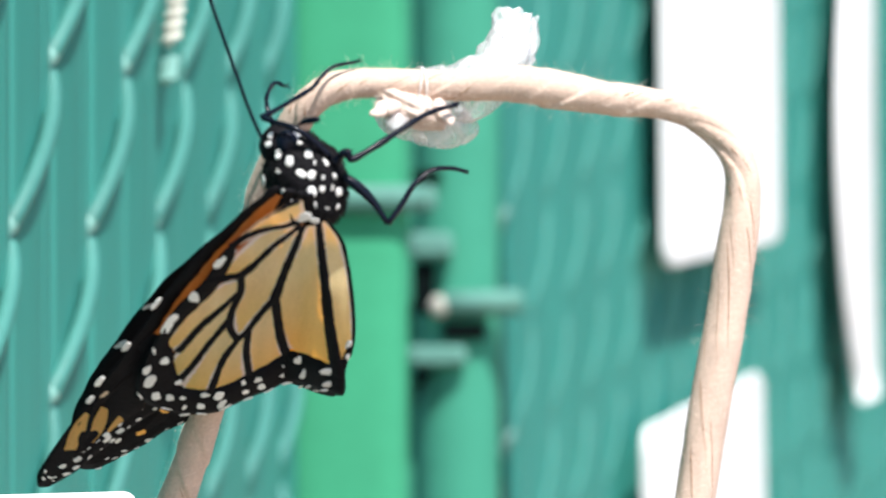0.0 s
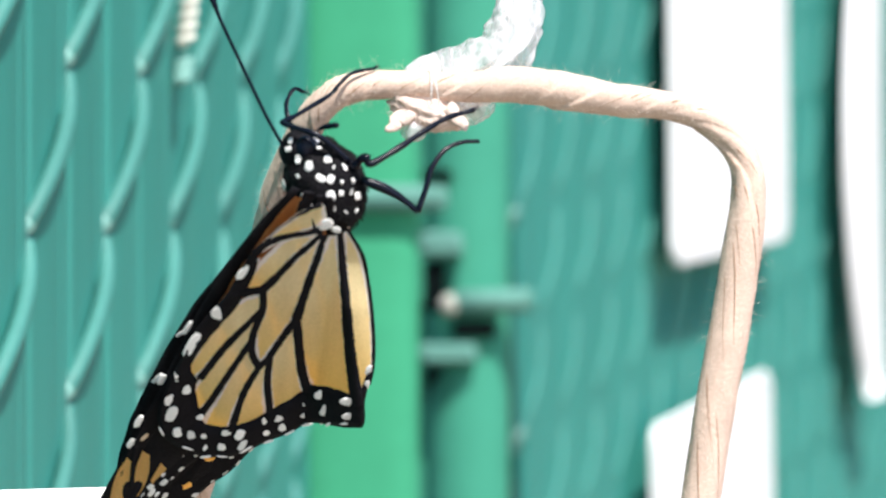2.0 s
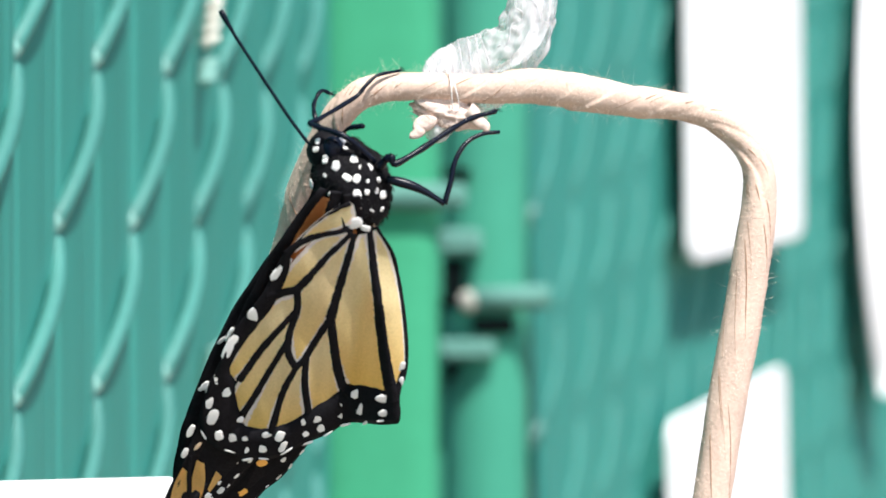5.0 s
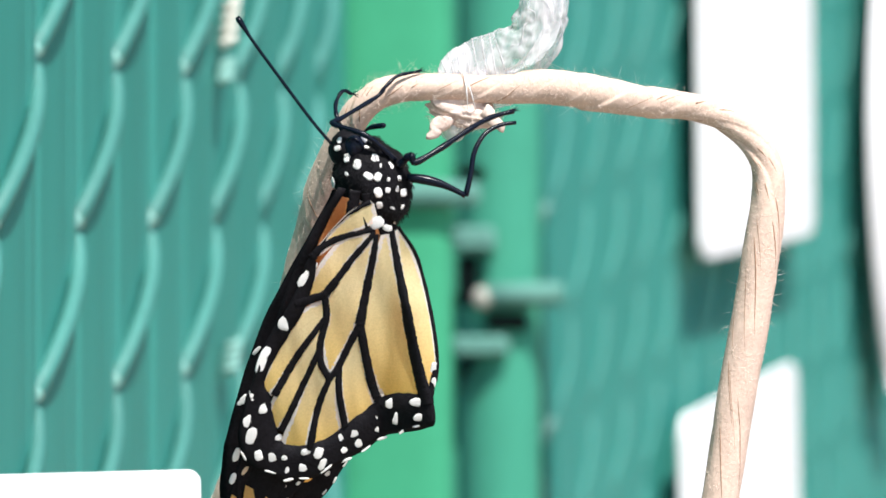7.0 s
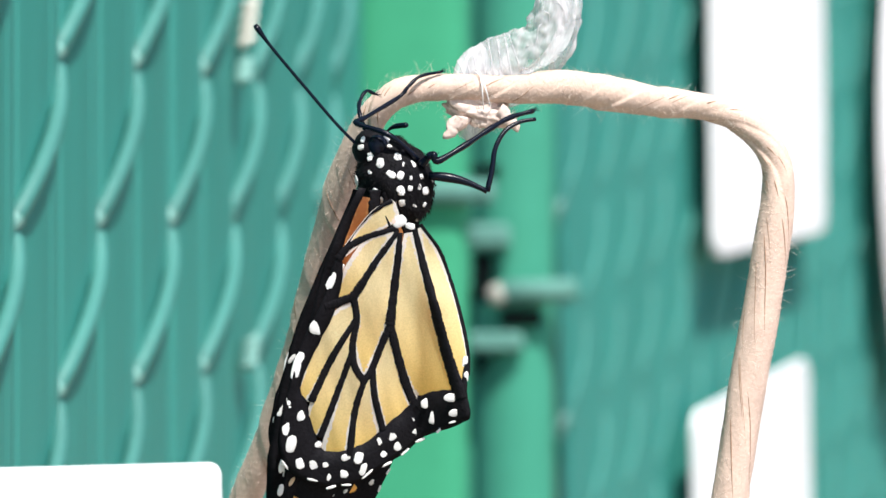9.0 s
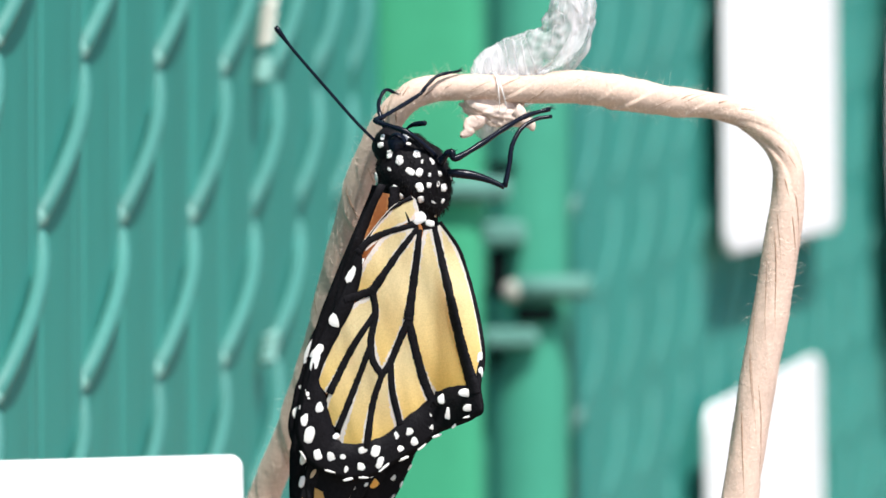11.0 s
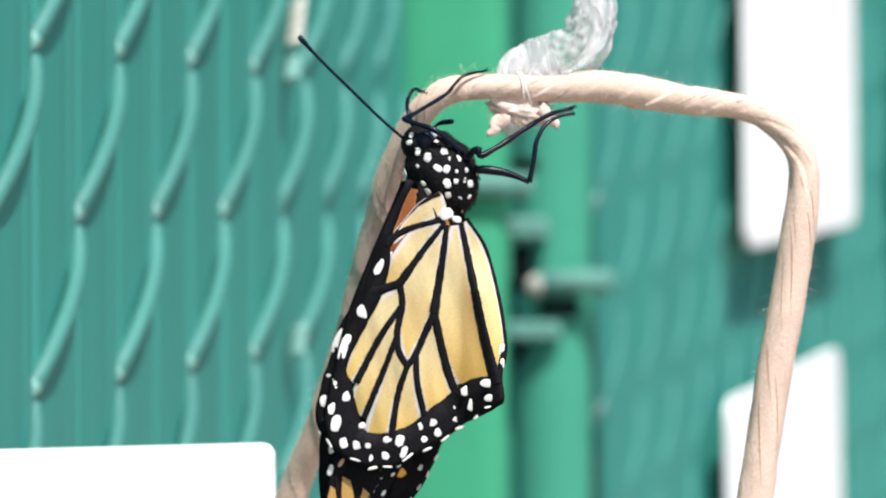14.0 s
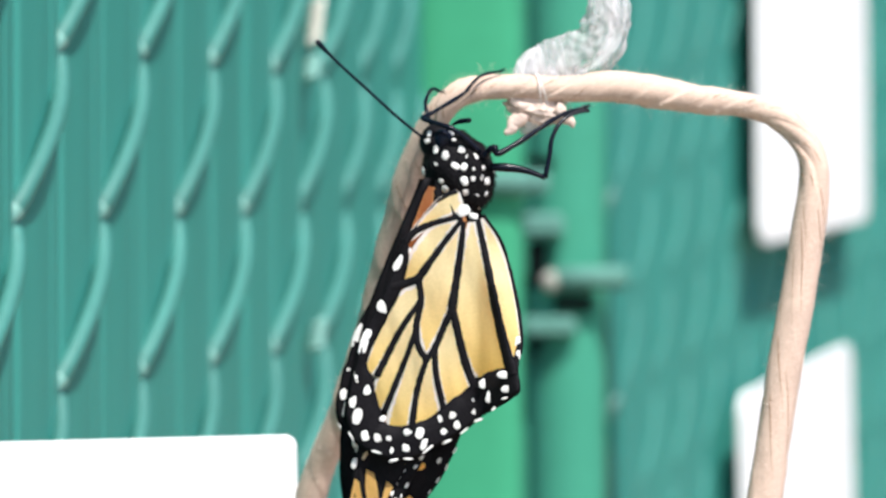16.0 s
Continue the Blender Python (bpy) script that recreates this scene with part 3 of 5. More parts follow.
# ---------------------------------------------------------------- empty pupal skin on the hoop
def pupal_skin():
    """Local origin on the hoop's axis; the split case rises behind the cord, the silk pad hangs below it."""
    e = holder("pupal_skin", pose(0.0047, 0.0, MID + 0.0206), "empty clear crumpled pupal skin tied to the cord", "cocoon")
    spine = spline(((-3.4, 3.4, 1.6), (-1.2, 4.6, 2.6), (2.2, 5.0, 3.2), (5.8, 4.2, 4.0), (9.0, 2.6, 6.6), (10.1, 1.6, 10.2), (9.9, 1.0, 14.6)), 80)
    girth = spline(((0.3, 0), (2.6, 0), (4.0, 0), (4.3, 0), (3.8, 0), (3.4, 0), (2.7, 0)), 80)
    bm = bmesh.new()
    rings = []
    seg = 64
    for i in range(80):
        f = i / 79
        d = (spine[min(i + 1, 79)] - spine[max(i - 1, 0)]).normalized()
        side = Vector((d.z, 0, -d.x)).normalized()
        ring = []
        for k in range(seg):
            a = 2 * math.pi * k / seg
            n = Vector((math.cos(a), math.sin(a), f * 3))
            rib = 0.04 * abs(math.sin(f * 40)) * max(0, 1 - f * 1.7)
            fold = (0.30 * abs(noise.noise(n * 1.5)) - 0.10 + 0.26 * abs(noise.noise(n * 3.6)) - 0.08 + 0.10 * noise.noise(n * 8.0)) * min(1, 0.10 + 1.3 * f * f)
            crease = 0.07 * abs(math.sin(a * 3.5 + f * 5 + noise.noise(n) * 2)) * f
            r = girth[i].x * (1 + rib + fold - crease)
            tear = 1.6 * max(0, f - 0.8) * noise.noise((math.cos(a) * 2.2, math.sin(a) * 2.2, 7)) * 1.6
            ring.append(bm.verts.new((spine[i] + side * (r * math.cos(a)) + Vector((0, 1, 0)) * (0.62 * r * math.sin(a)) + d * tear) * 0.001))
        rings.append(ring)
    for r0, r1 in zip(rings, rings[1:]):
        for k in range(seg):
            bm.faces.new((r0[k], r0[(k + 1) % seg], r1[(k + 1) % seg], r1[k]))
    bm.faces.new(rings[0][::-1])
    rings_at = [[v.co.copy() for v in ring] for ring in rings]
    part("case", bm, FILM, e, "clear ribbed case, torn open")
    # milky ribs round the closed end
    for i in range(5, 38, 4):
        bm = bmesh.new()
        ring = [rings_at[i][k % seg] * 1.004 for k in range(0, seg + 1, 2)]
        tube(bm, ring, 0.00009, 6, cap=False)
        part("rib", bm, MILKY, e)
    # folded flap along the open side
    bm = bmesh.new()
    spineless = spline(((5.4, -0.6, 2.6), (8.2, -1.0, 4.2), (10.4, -0.8, 7.2), (11.4, -0.2, 11.0), (11.9, 0.6, 14.8)), 40)
    rows = []
    for i, q in enumerate(spineless):
        w = 0.5 + 1.5 * math.sin(math.pi * (0.08 + 0.75 * i / 39)) + 0.2 * noise.noise((i * 0.3, 0, 0))
        rows.append([bm.verts.new((q + Vector((w * (f - 0.3), 0.9 * math.sin(f * 3.3 + i * 0.04) + 0.25 * noise.noise((f * 4, i * 0.25, 2)), -w * 0.35 * f))) * 0.001) for f in (0, 0.12, 0.25, 0.4, 0.55, 0.7, 0.85, 1.0)])
    for r0, r1 in zip(rows, rows[1:]):
        for k in range(7):
            bm.faces.new((r0[k], r0[k + 1], r1[k + 1], r1[k]))
    part("flap", bm, MILKY, e, "milky folded flap")
    # loose strands inside the open end
    for j in range(6):
        bm = bmesh.new()
        i0 = random.randint(36, 50)
        pts = [spine[i0 + int(q * 28 / 9)] + Vector((girth[i0].x * 0.45 * math.sin(j * 2.1 + q * 0.35) + 0.3 * math.sin(q * 2.1 + j), -1.2 + 0.8 * math.cos(j * 1.7 + q * 0.5), 0.6 * math.sin(q * 0.9 + j))) for q in range(10)]
        tube(bm, [q * 0.001 for q in spline(pts, 24)], [(0.00002 + 0.00005 * math.sin(3.1 * q / 23)) * (1 + 0.2 * (j % 3)) for q in range(24)], 6)
        part("strand", bm, MILKY, e)
    # silk pad and stubs under the cord
    bm = bmesh.new()

    def lumps(n):
        return 1 + 0.30 * noise.noise(n * 1.3) + 0.20 * noise.noise(n * 3.2) + 0.09 * noise.noise(n * 9)
    blob(bm, (0.0004, 0.0006, -0.0028), (0.0044, 0.0019, 0.0018), Matrix.Rotation(radians(8), 3, "Y"), 64, 44, lumps)
    part("silk_pad", bm, SILK, e, "cream silk pad")
    for p0, p1, r in (((-0.0022, -0.0004, -0.0034), (-0.0045, -0.001, -0.0061), 0.00095), ((0.0026, -0.001, -0.0024), (0.0053, -0.0012, -0.0053), 0.00072)):
        bm = bmesh.new()
        a, b = Vector(p0), Vector(p1)
        tube(bm, [a.lerp(b, q / 11) + Vector((0.0002 * math.sin(q), 0, 0)) for q in range(12)],
             [r * (1.25 - 0.04 * q + 0.2 * noise.noise((q * 0.5, r * 9000, 1))) * math.sqrt(1.02 - (q / 11) ** 5) for q in range(12)], 16, flat=0.6)
        part("stub", bm, SILK, e)
    for i in range(2):
        bm = bmesh.new()
        ring = [Vector((-0.0006 + 0.0006 * i + (0.0022 - 0.0016 * i) * math.sin(a * 0.5), 0.0026 * math.sin(a), 0.0026 * math.cos(a))) for a in [k * 2 * math.pi / 28 for k in range(29)]]
        tube(bm, ring, 0.00006, 6)
        part("silk_thread", bm, SKIN_EDGE, e)
    bm = bmesh.new()
    for _ in range(700):
        n = Vector([random.gauss(0, 1) for _ in range(3)]).normalized()
        p0 = Vector((0.0002 + n.x * 0.0046, 0.0004 + n.y * 0.0021, -0.0031 + n.z * 0.0019))
        v = (n + Vector([random.uniform(-0.6, 0.6) for _ in range(3)])).normalized()
        w = Vector([random.uniform(-1, 1) for _ in range(3)])
        ln = random.uniform(0.0002, 0.0007)
        tube(bm, [p0, p0 + v * ln * 0.5, p0 + v * ln + w * ln * 0.4], [0.00002, 0.000016, 0.000008], 3)
    tagged(part("silk_fuzz", bm, FIBRE, e, "fine white silk threads"), kind="stuff")
    # milky sac hanging behind the pad
    bm = bmesh.new()

    def crumple(n):
        return 1 + 0.10 * noise.noise(n * 1.6) + 0.05 * noise.noise(n * 5.0) + 0.02 * noise.noise(n * 11)
    blob(bm, (0.0025, 0.0070, 0.0006), (0.0064, 0.0032, 0.0028), Matrix.Rotation(radians(-4), 3, "Y"), 56, 40, crumple)
    part("sac", bm, MILKY, e, "milky thin sac")
    bm = bmesh.new()
    blob(bm, (-0.0012, 0.0010, -0.0046), (0.0018, 0.0012, 0.0019), None, 32, 24, crumple)
    part("sac", bm, MILKY, e, "milky thin sac")
    return e


# ---------------------------------------------------------------- butterfly
MM = 0.001


def flat(pts, y=0.0):
    return [Vector((p[0] * MM, y * MM, p[1] * MM)) for p in pts]


def camber(v):
    """Gentle relief of a wing, in metres, from its place in the wing."""
    x, z = v.x / MM, v.z / MM
    # a crease runs down the lower wing beside its inner margin and turns that strip from the light
    deep = min(1.0, max(0.0, (-z - 4.0) / 6.0))
    fall, rise = max(0.0, x - 1.9), max(0.0, x - 2.0 + 0.235 * (z + 1.0))
    valley = deep * (-0.98 * fall * fall / (fall + 0.15) + 1.30 * rise * rise / (rise + 0.3))
    return MM * (valley + 0.25 * math.sin(x * 0.35 + 0.6) + 0.0016 * (z + 15) ** 2 * 0.3 + 0.12 * math.sin(z * 0.5 + x * 0.8) + 0.03 * math.sin(x * 3.1 + z * 0.7))


def settle(bm):
    for v in bm.verts:
        v.co.y += camber(v.co)
    bmesh.ops.recalc_face_normals(bm, faces=bm.faces)


def cell_mesh(left, right, n=26, m=12):
    """Membrane between two veins, with its distance from the rim and its way along."""
    a, b = spline(left, n), spline(right, n)
    bm = bmesh.new()
    rim = bm.verts.layers.float.new("rim")
    along = bm.verts.layers.float.new("along")
    lo = min(p[1] for p in (*left, *right))
    hi = max(p[1] for p in (*left, *right))
    g = []
    for i in range(n):
        row = []
        w = (b[i] - a[i]).length
        for j in range(m):
            f = j / (m - 1)
            p = a[i].lerp(b[i], f)
            v = bm.verts.new((p.x * MM, 0, p.y * MM))
            v[rim] = min(f, 1 - f) * w
            v[along] = (hi - p.y) / (hi - lo)
            row.append(v)
        g.append(row)
    for i in range(n - 1):
        for j in range(m - 1):
            bm.faces.new((g[i][j], g[i][j + 1], g[i + 1][j + 1], g[i + 1][j]))
    settle(bm)
    return bm


def band_mesh(outer, inner, n=90, thick=0.10):
    """The black margin: a thin solid strip between two curves, with a scalloped outer edge."""
    a, b = spline(outer, n), spline(inner, n)
    bm = bmesh.new()
    rings = []
    for i in range(n):
        o = a[i] + (a[i] - b[i]).normalized() * (0.22 * abs(math.sin(i / n * math.pi * 13)) if 0.35 < i / n < 0.95 else 0)
        q = b[i] + (b[i] - a[i]).normalized() * (0.15 + 0.25 * noise.noise((i * 0.9, outer[0][0], 0)))
        rings.append([bm.verts.new((p.x * MM, y * MM, p.y * MM)) for p, y in ((o, 0), (o.lerp(q, 0.15), -thick), (o.lerp(q, 0.5), -thick), (q, -thick * 0.8), (q, thick * 0.8), (o.lerp(q, 0.5), thick), (o.lerp(q, 0.15), thick))])
    for r0, r1 in zip(rings, rings[1:]):
        for k in range(7):
            bm.faces.new((r0[k], r0[(k + 1) % 7], r1[(k + 1) % 7], r1[k]))
    bm.faces.new(rings[0])
    bm.faces.new(rings[-1][::-1])
    settle(bm)
    return bm, a, b


def vein_mesh(pts, w0, w1):
    n = 170
    path = [Vector((p.x * MM, 0, p.y * MM)) for p in spline(pts, n)]
    bm = bmesh.new()
    radii = [MM * (w0 + (w1 - w0) * i / (n - 1)) * 1.12 * (1 + 0.14 * noise.noise((i * 0.1, pts[0][0], pts[0][1]))) for i in range(n)]

    def ragged(i, a):
        # scales stick out unevenly along both edges
        return 1 + 0.14 * noise.noise((i * 0.61, math.cos(a) * 1.4, pts[0][1])) + 0.16 * noise.noise((i * 1.7, math.cos(a) * 2, pts[0][0]))
    tube(bm, path, radii, 10, flat=0.32, twist=ragged)
    settle(bm)
    return bm


SPOTS = {}


def spot_mesh(mat, kind):
    """A low cushion of scales with four soft corners and an uneven edge."""
    if (mat.name, kind) not in SPOTS:
        bm = bmesh.new()

        def shape(n):
            square = (abs(n.x) ** 2.8 + abs(n.y) ** 2.8 + abs(n.z) ** 2.8) ** (-1 / 2.8)
            return square * (0.93 + 0.18 * noise.noise(n * 1.5 + Vector((kind * 5, 0, 0))) + 0.10 * noise.noise(n * 5 + Vector((kind * 3, 0, 0))))
        blob(bm, (0, 0, 0), (1, 1, 1), None, 18, 12, shape)
        me = bpy.data.meshes.new("spot")
        bm.to_mesh(me)
        bm.free()
        me.materials.append(mat)
        me.polygons.foreach_set("use_smooth", [True] * len(me.polygons))
        SPOTS[mat.name, kind] = me
    return SPOTS[mat.name, kind]


def spot(parent, p, w, h, turn, mat, y=0.0):
    """A lens of coloured scales on both faces of the wing."""
    ob = new("spot", spot_mesh(mat, random.randint(0, 5)))
    ob.parent = parent
    c = Vector((p[0] * MM, 0, p[1] * MM))
    ob.matrix_basis = Matrix.Translation((c.x, camber(c) + y, c.z)) @ Matrix.Rotation(-turn, 4, "Y") @ Matrix.Diagonal((w * MM, 0.14 * MM, h * MM, 1))
    return ob


def spot_row(wing, mat, rows):
    """Spots given by place, half width, half height and turn in degrees."""
    for x, z, w, h, turn in rows:
        spot(wing, (x, z), w, h, radians(turn), mat)


def margin_spots(wing, outer, inner, first, last, count, f, w, h, jitter=0.12):
    """A row of spots along the margin at the fraction f from its inner to its outer edge."""
    n = len(outer)
    for k in range(count):
        i = int((first + (last - first) * (k + 0.5) / count) * (n - 1))
        p = inner[i].lerp(outer[i], f + random.uniform(-jitter, jitter) * 0.4)
        t = outer[min(i + 2, n - 1)] - outer[max(i - 2, 0)]
        s = random.uniform(0.8, 1.2)
        spot(wing, p, w * s, h * s, math.atan2(t.y, t.x) + random.uniform(-0.2, 0.2), DOT)


HIND_OUTER = ((-1.0, 3.2), (-3.43, 1.75), (-6.2, -1.5), (-8.5, -4.6), (-9.9, -9.0), (-11.7, -12.8), (-13.6, -16.5), (-14.6, -20.6), (-15.6, -24.5), (-16.1, -28.0), (-15.5, -31.0),
              (-13.3, -33.1), (-10.2, -34.3), (-6.4, -34.2), (-4.5, -32.95), (-0.7, -31.0), (2.0, -28.9), (4.6, -27.0), (7.2, -25.4), (7.95, -24.0), (7.7, -20.8), (8.35, -17.4))
HIND_INNER = ((-0.7, 2.79), (-3.3, 1.6), (-5.9, -1.2), (-7.5, -4.2), (-7.6, -7.2), (-8.9, -11.6), (-11.1, -15.8), (-13.3, -20.8), (-12.6, -22.9), (-12.2, -24.9), (-11.4, -27.6),
              (-10.8, -29.4), (-8.9, -29.9), (-6.9, -29.6), (-4.5, -28.7), (-2.5, -27.1), (0.0, -25.2), (1.7, -23.8), (4.0, -22.1), (6.3, -21.5), (7.2, -20.6), (7.8, -17.4))
HIND_CELLS = {
    "c0": (((-0.9, 3.1), (-3.5, 1.8), (-6.1, -1.2), (-7.9, -3.5)), ((-0.3, 2.6), (-0.1, 0.4), (-3.4, -1.3), (-7.0, -4.0))),
    "c1": (((-0.85, -1.0), (-4.2, -1.8), (-6.7, -4.6), (-8.2, -7.6), (-9.8, -10.6)), ((-0.47, -1.47), (-2.56, -4.27), (-5.9, -9.16), (-10.01, -10.63))),
    "disc": (((-0.23, -1.47), (-2.56, -4.27), (-5.98, -9.31), (-5.74, -12.26), (-6.36, -15.76), (-5.12, -20.41)), ((0.08, -1.47), (-0.31, -5.67), (-1.24, -12.26), (-2.79, -16.53), (-4.89, -20.49))),
    "a": (((-6.3, -9.7), (-9.0, -11.5), (-11.3, -15.5), (-13.7, -21.1)), ((-5.74, -12.26), (-8.62, -16.53), (-10.79, -20.41), (-12.2, -23.0))),
    "b": (((-5.74, -12.26), (-8.62, -16.53), (-11.33, -21.58), (-12.8, -25.5)), ((-6.36, -16.14), (-7.84, -20.41), (-9.55, -25.07), (-10.9, -27.8))),
    "cc": (((-6.36, -16.14), (-7.84, -20.41), (-9.78, -26), (-10.79, -29.73)), ((-4.97, -20.57), (-6.13, -24.29), (-6.75, -27.4), (-7.06, -29.88))),
    "d": (((-4.97, -20.57), (-6.13, -24.29), (-6.83, -27.4), (-7.06, -29.73)), ((-3.8, -19.02), (-3.65, -22.74), (-3.18, -25.85), (-2.64, -27.79))),
    "e": (((-1.71, -13.82), (-3.8, -19.02), (-3.57, -22.74), (-2.56, -27.09)), ((-1.4, -13.27), (-0.47, -17.31), (0.54, -21.19), (1.47, -24.29))),
    "f": (((0.7, -1.47), (-0.31, -5.67), (-1.4, -13.27), (0.39, -20.41), (1.63, -23.05)), ((1.94, -1.32), (3.42, -7.22), (5.2, -15.76), (6.9, -21.8))),
    "g": (((2.41, -1.01), (3.49, -7.22), (5.28, -15.76), (7.45, -21.73)), ((3.3, -0.6), (5.5, -4.6), (7.2, -10.8), (8.1, -17.4))),
}
HIND_VEINS = {
    "humeral": (((-0.47, -0.7), (-3.96, -1.55), (-6.67, -2.79), (-8.0, -4.3)), 0.28, 0.5),
    "spur": (((-1.01, -0.85), (-1.4, 0.23), (-1.71, 1.01)), 0.2, 0.04),
    "rs": (((-0.16, -1.16), (-2.56, -4.27), (-4.58, -7.06), (-6.13, -9.31)), 0.3, 0.55),
    "rs2": (((-6.13, -9.31), (-8.4, -10.1), (-9.8, -10.45)), 0.5, 0.6),
    "m1": (((-6.13, -9.31), (-5.74, -12.26), (-6.36, -15.76), (-6.13, -18.47), (-4.97, -20.57)), 0.42, 0.42),
    "m2": (((-5.74, -12.26), (-8.62, -16.53), (-11.88, -22.9)), 0.35, 0.45),
    "m3": (((-6.36, -16.14), (-7.84, -20.41), (-10.79, -27.79)), 0.33, 0.4),
    "m4": (((-4.97, -20.57), (-6.13, -24.29), (-7.06, -30.35)), 0.38, 0.42),
    "cu": (((0.16, -1.32), (-0.31, -5.67), (-1.09, -11.1), (-1.4, -13.27)), 0.32, 0.66),
    "cu1": (((-1.4, -13.27), (-2.79, -16.53), (-3.8, -18.86), (-4.97, -20.57)), 0.45, 0.4),
    "cu2": (((-3.8, -19.02), (-3.57, -22.74), (-2.56, -27.24)), 0.38, 0.42),
    "cu3": (((-1.4, -13.27), (-0.47, -17.31), (0.54, -21.19), (1.71, -24.14)), 0.5, 0.55),
    "anal": (((2.1, -1.01), (3.42, -7.22), (5.2, -15.76), (7.0, -22.4)), 0.34, 0.74),
    "inner": (((2.87, -0.4), (5.5, -4.5), (7.25, -10.8), (8.15, -16.4), (8.0, -19.6)), 0.2, 0.24),
}


# white spots: down the leading edge, along the hem in two rows, and the pale fringe of the scallops
HIND_LEADING = ((-8.42, -6.53, 0.55, 1.8, -32), (-10.77, -13.13, 0.95, 0.95, -30), (-13.45, -18.16, 0.62, 1.9, -18), (-14.45, -22.96, 0.65, 1.15, -12), (-12.98, -24.7, 0.55, 0.85, -25),
                (-15.25, -26.56, 0.5, 0.95, -10), (-14.54, -28.55, 0.62, 1.25, -10), (-12.94, -28.47, 0.55, 0.85, 0), (-11.03, -28.75, 0.45, 0.48, 0), (-13.44, -31.15, 0.5, 0.75, 15),
                (-11.68, -31.37, 0.6, 0.7, 10), (-10.0, -31.43, 0.48, 0.5, 0), (0.1, 0.18, 0.85, 0.75, 15), (1.56, -0.58, 0.62, 0.4, -15))
HIND_HEM = ((-9.68, -33.04, 0.4, 0.55, 0), (-7.5, -30.51, 0.55, 0.4, 20), (-7.47, -32.68, 0.7, 0.5, 5), (-5.82, -30.71, 0.52, 0.65, -20), (-5.27, -32.25, 0.4, 0.7, -20),
            (-3.17, -28.58, 0.6, 0.6, 30), (-2.98, -30.59, 0.8, 0.45, 20), (-1.34, -28.1, 0.6, 0.6, 20), (-0.56, -29.33, 0.5, 0.75, -25), (1.62, -26.03, 0.8, 0.5, 20), (1.72, -27.79, 0.85, 0.4, 10),
            (3.17, -23.71, 0.75, 0.52, 25), (3.87, -25.58, 0.5, 0.75, -20), (6.19, -22.44, 1.1, 0.45, -5), (6.43, -24.33, 0.85, 0.4, 5), (7.64, -17.98, 0.3, 0.75, -10), (7.73, -19.71, 0.25, 0.6, 0))
HIND_FRINGE = ((-15.4, -31.2, 0.8, 0.15, -60), (-11.74, -33.4, 0.9, 0.18, -12), (-9.43, -34.5, 0.75, 0.2, 15), (-7.4, -34.3, 0.75, 0.15, 0), (-4.72, -32.95, 0.9, 0.2, 38),
               (-2.12, -31.9, 0.75, 0.2, 22), (0.3, -30.4, 0.75, 0.16, 40), (2.35, -28.86, 0.75, 0.2, 22), (4.56, -27.07, 0.6, 0.2, 40), (6.23, -25.57, 0.9, 0.15, 12))


def hindwing(name, parent, membrane, label):
    bm, o, i = band_mesh(HIND_OUTER, HIND_INNER)
    wing = part(name, bm, BLACK, parent, label)
    for left, right in HIND_CELLS.values():
        part("wing_cell", cell_mesh(left, right), membrane, wing)
    for pts, w0, w1 in HIND_VEINS.values():
        part("vein", vein_mesh(pts, w0, w1), BLACK, wing)
    spot_row(wing, DOT, [(x, z, w * 1.12, h * 1.06, turn) for x, z, w, h, turn in HIND_LEADING])
    spot_row(wing, DOT, [(x, z, w * 1.26, h * 1.26, turn) for x, z, w, h, turn in HIND_HEM])
    spot_row(wing, DOT, HIND_FRINGE)
    return wing


# the forewing is laid out along its own length (first number) and across it
FORE_X, FORE_Y = Vector((-0.385, -0.923)), Vector((0.923, -0.385))


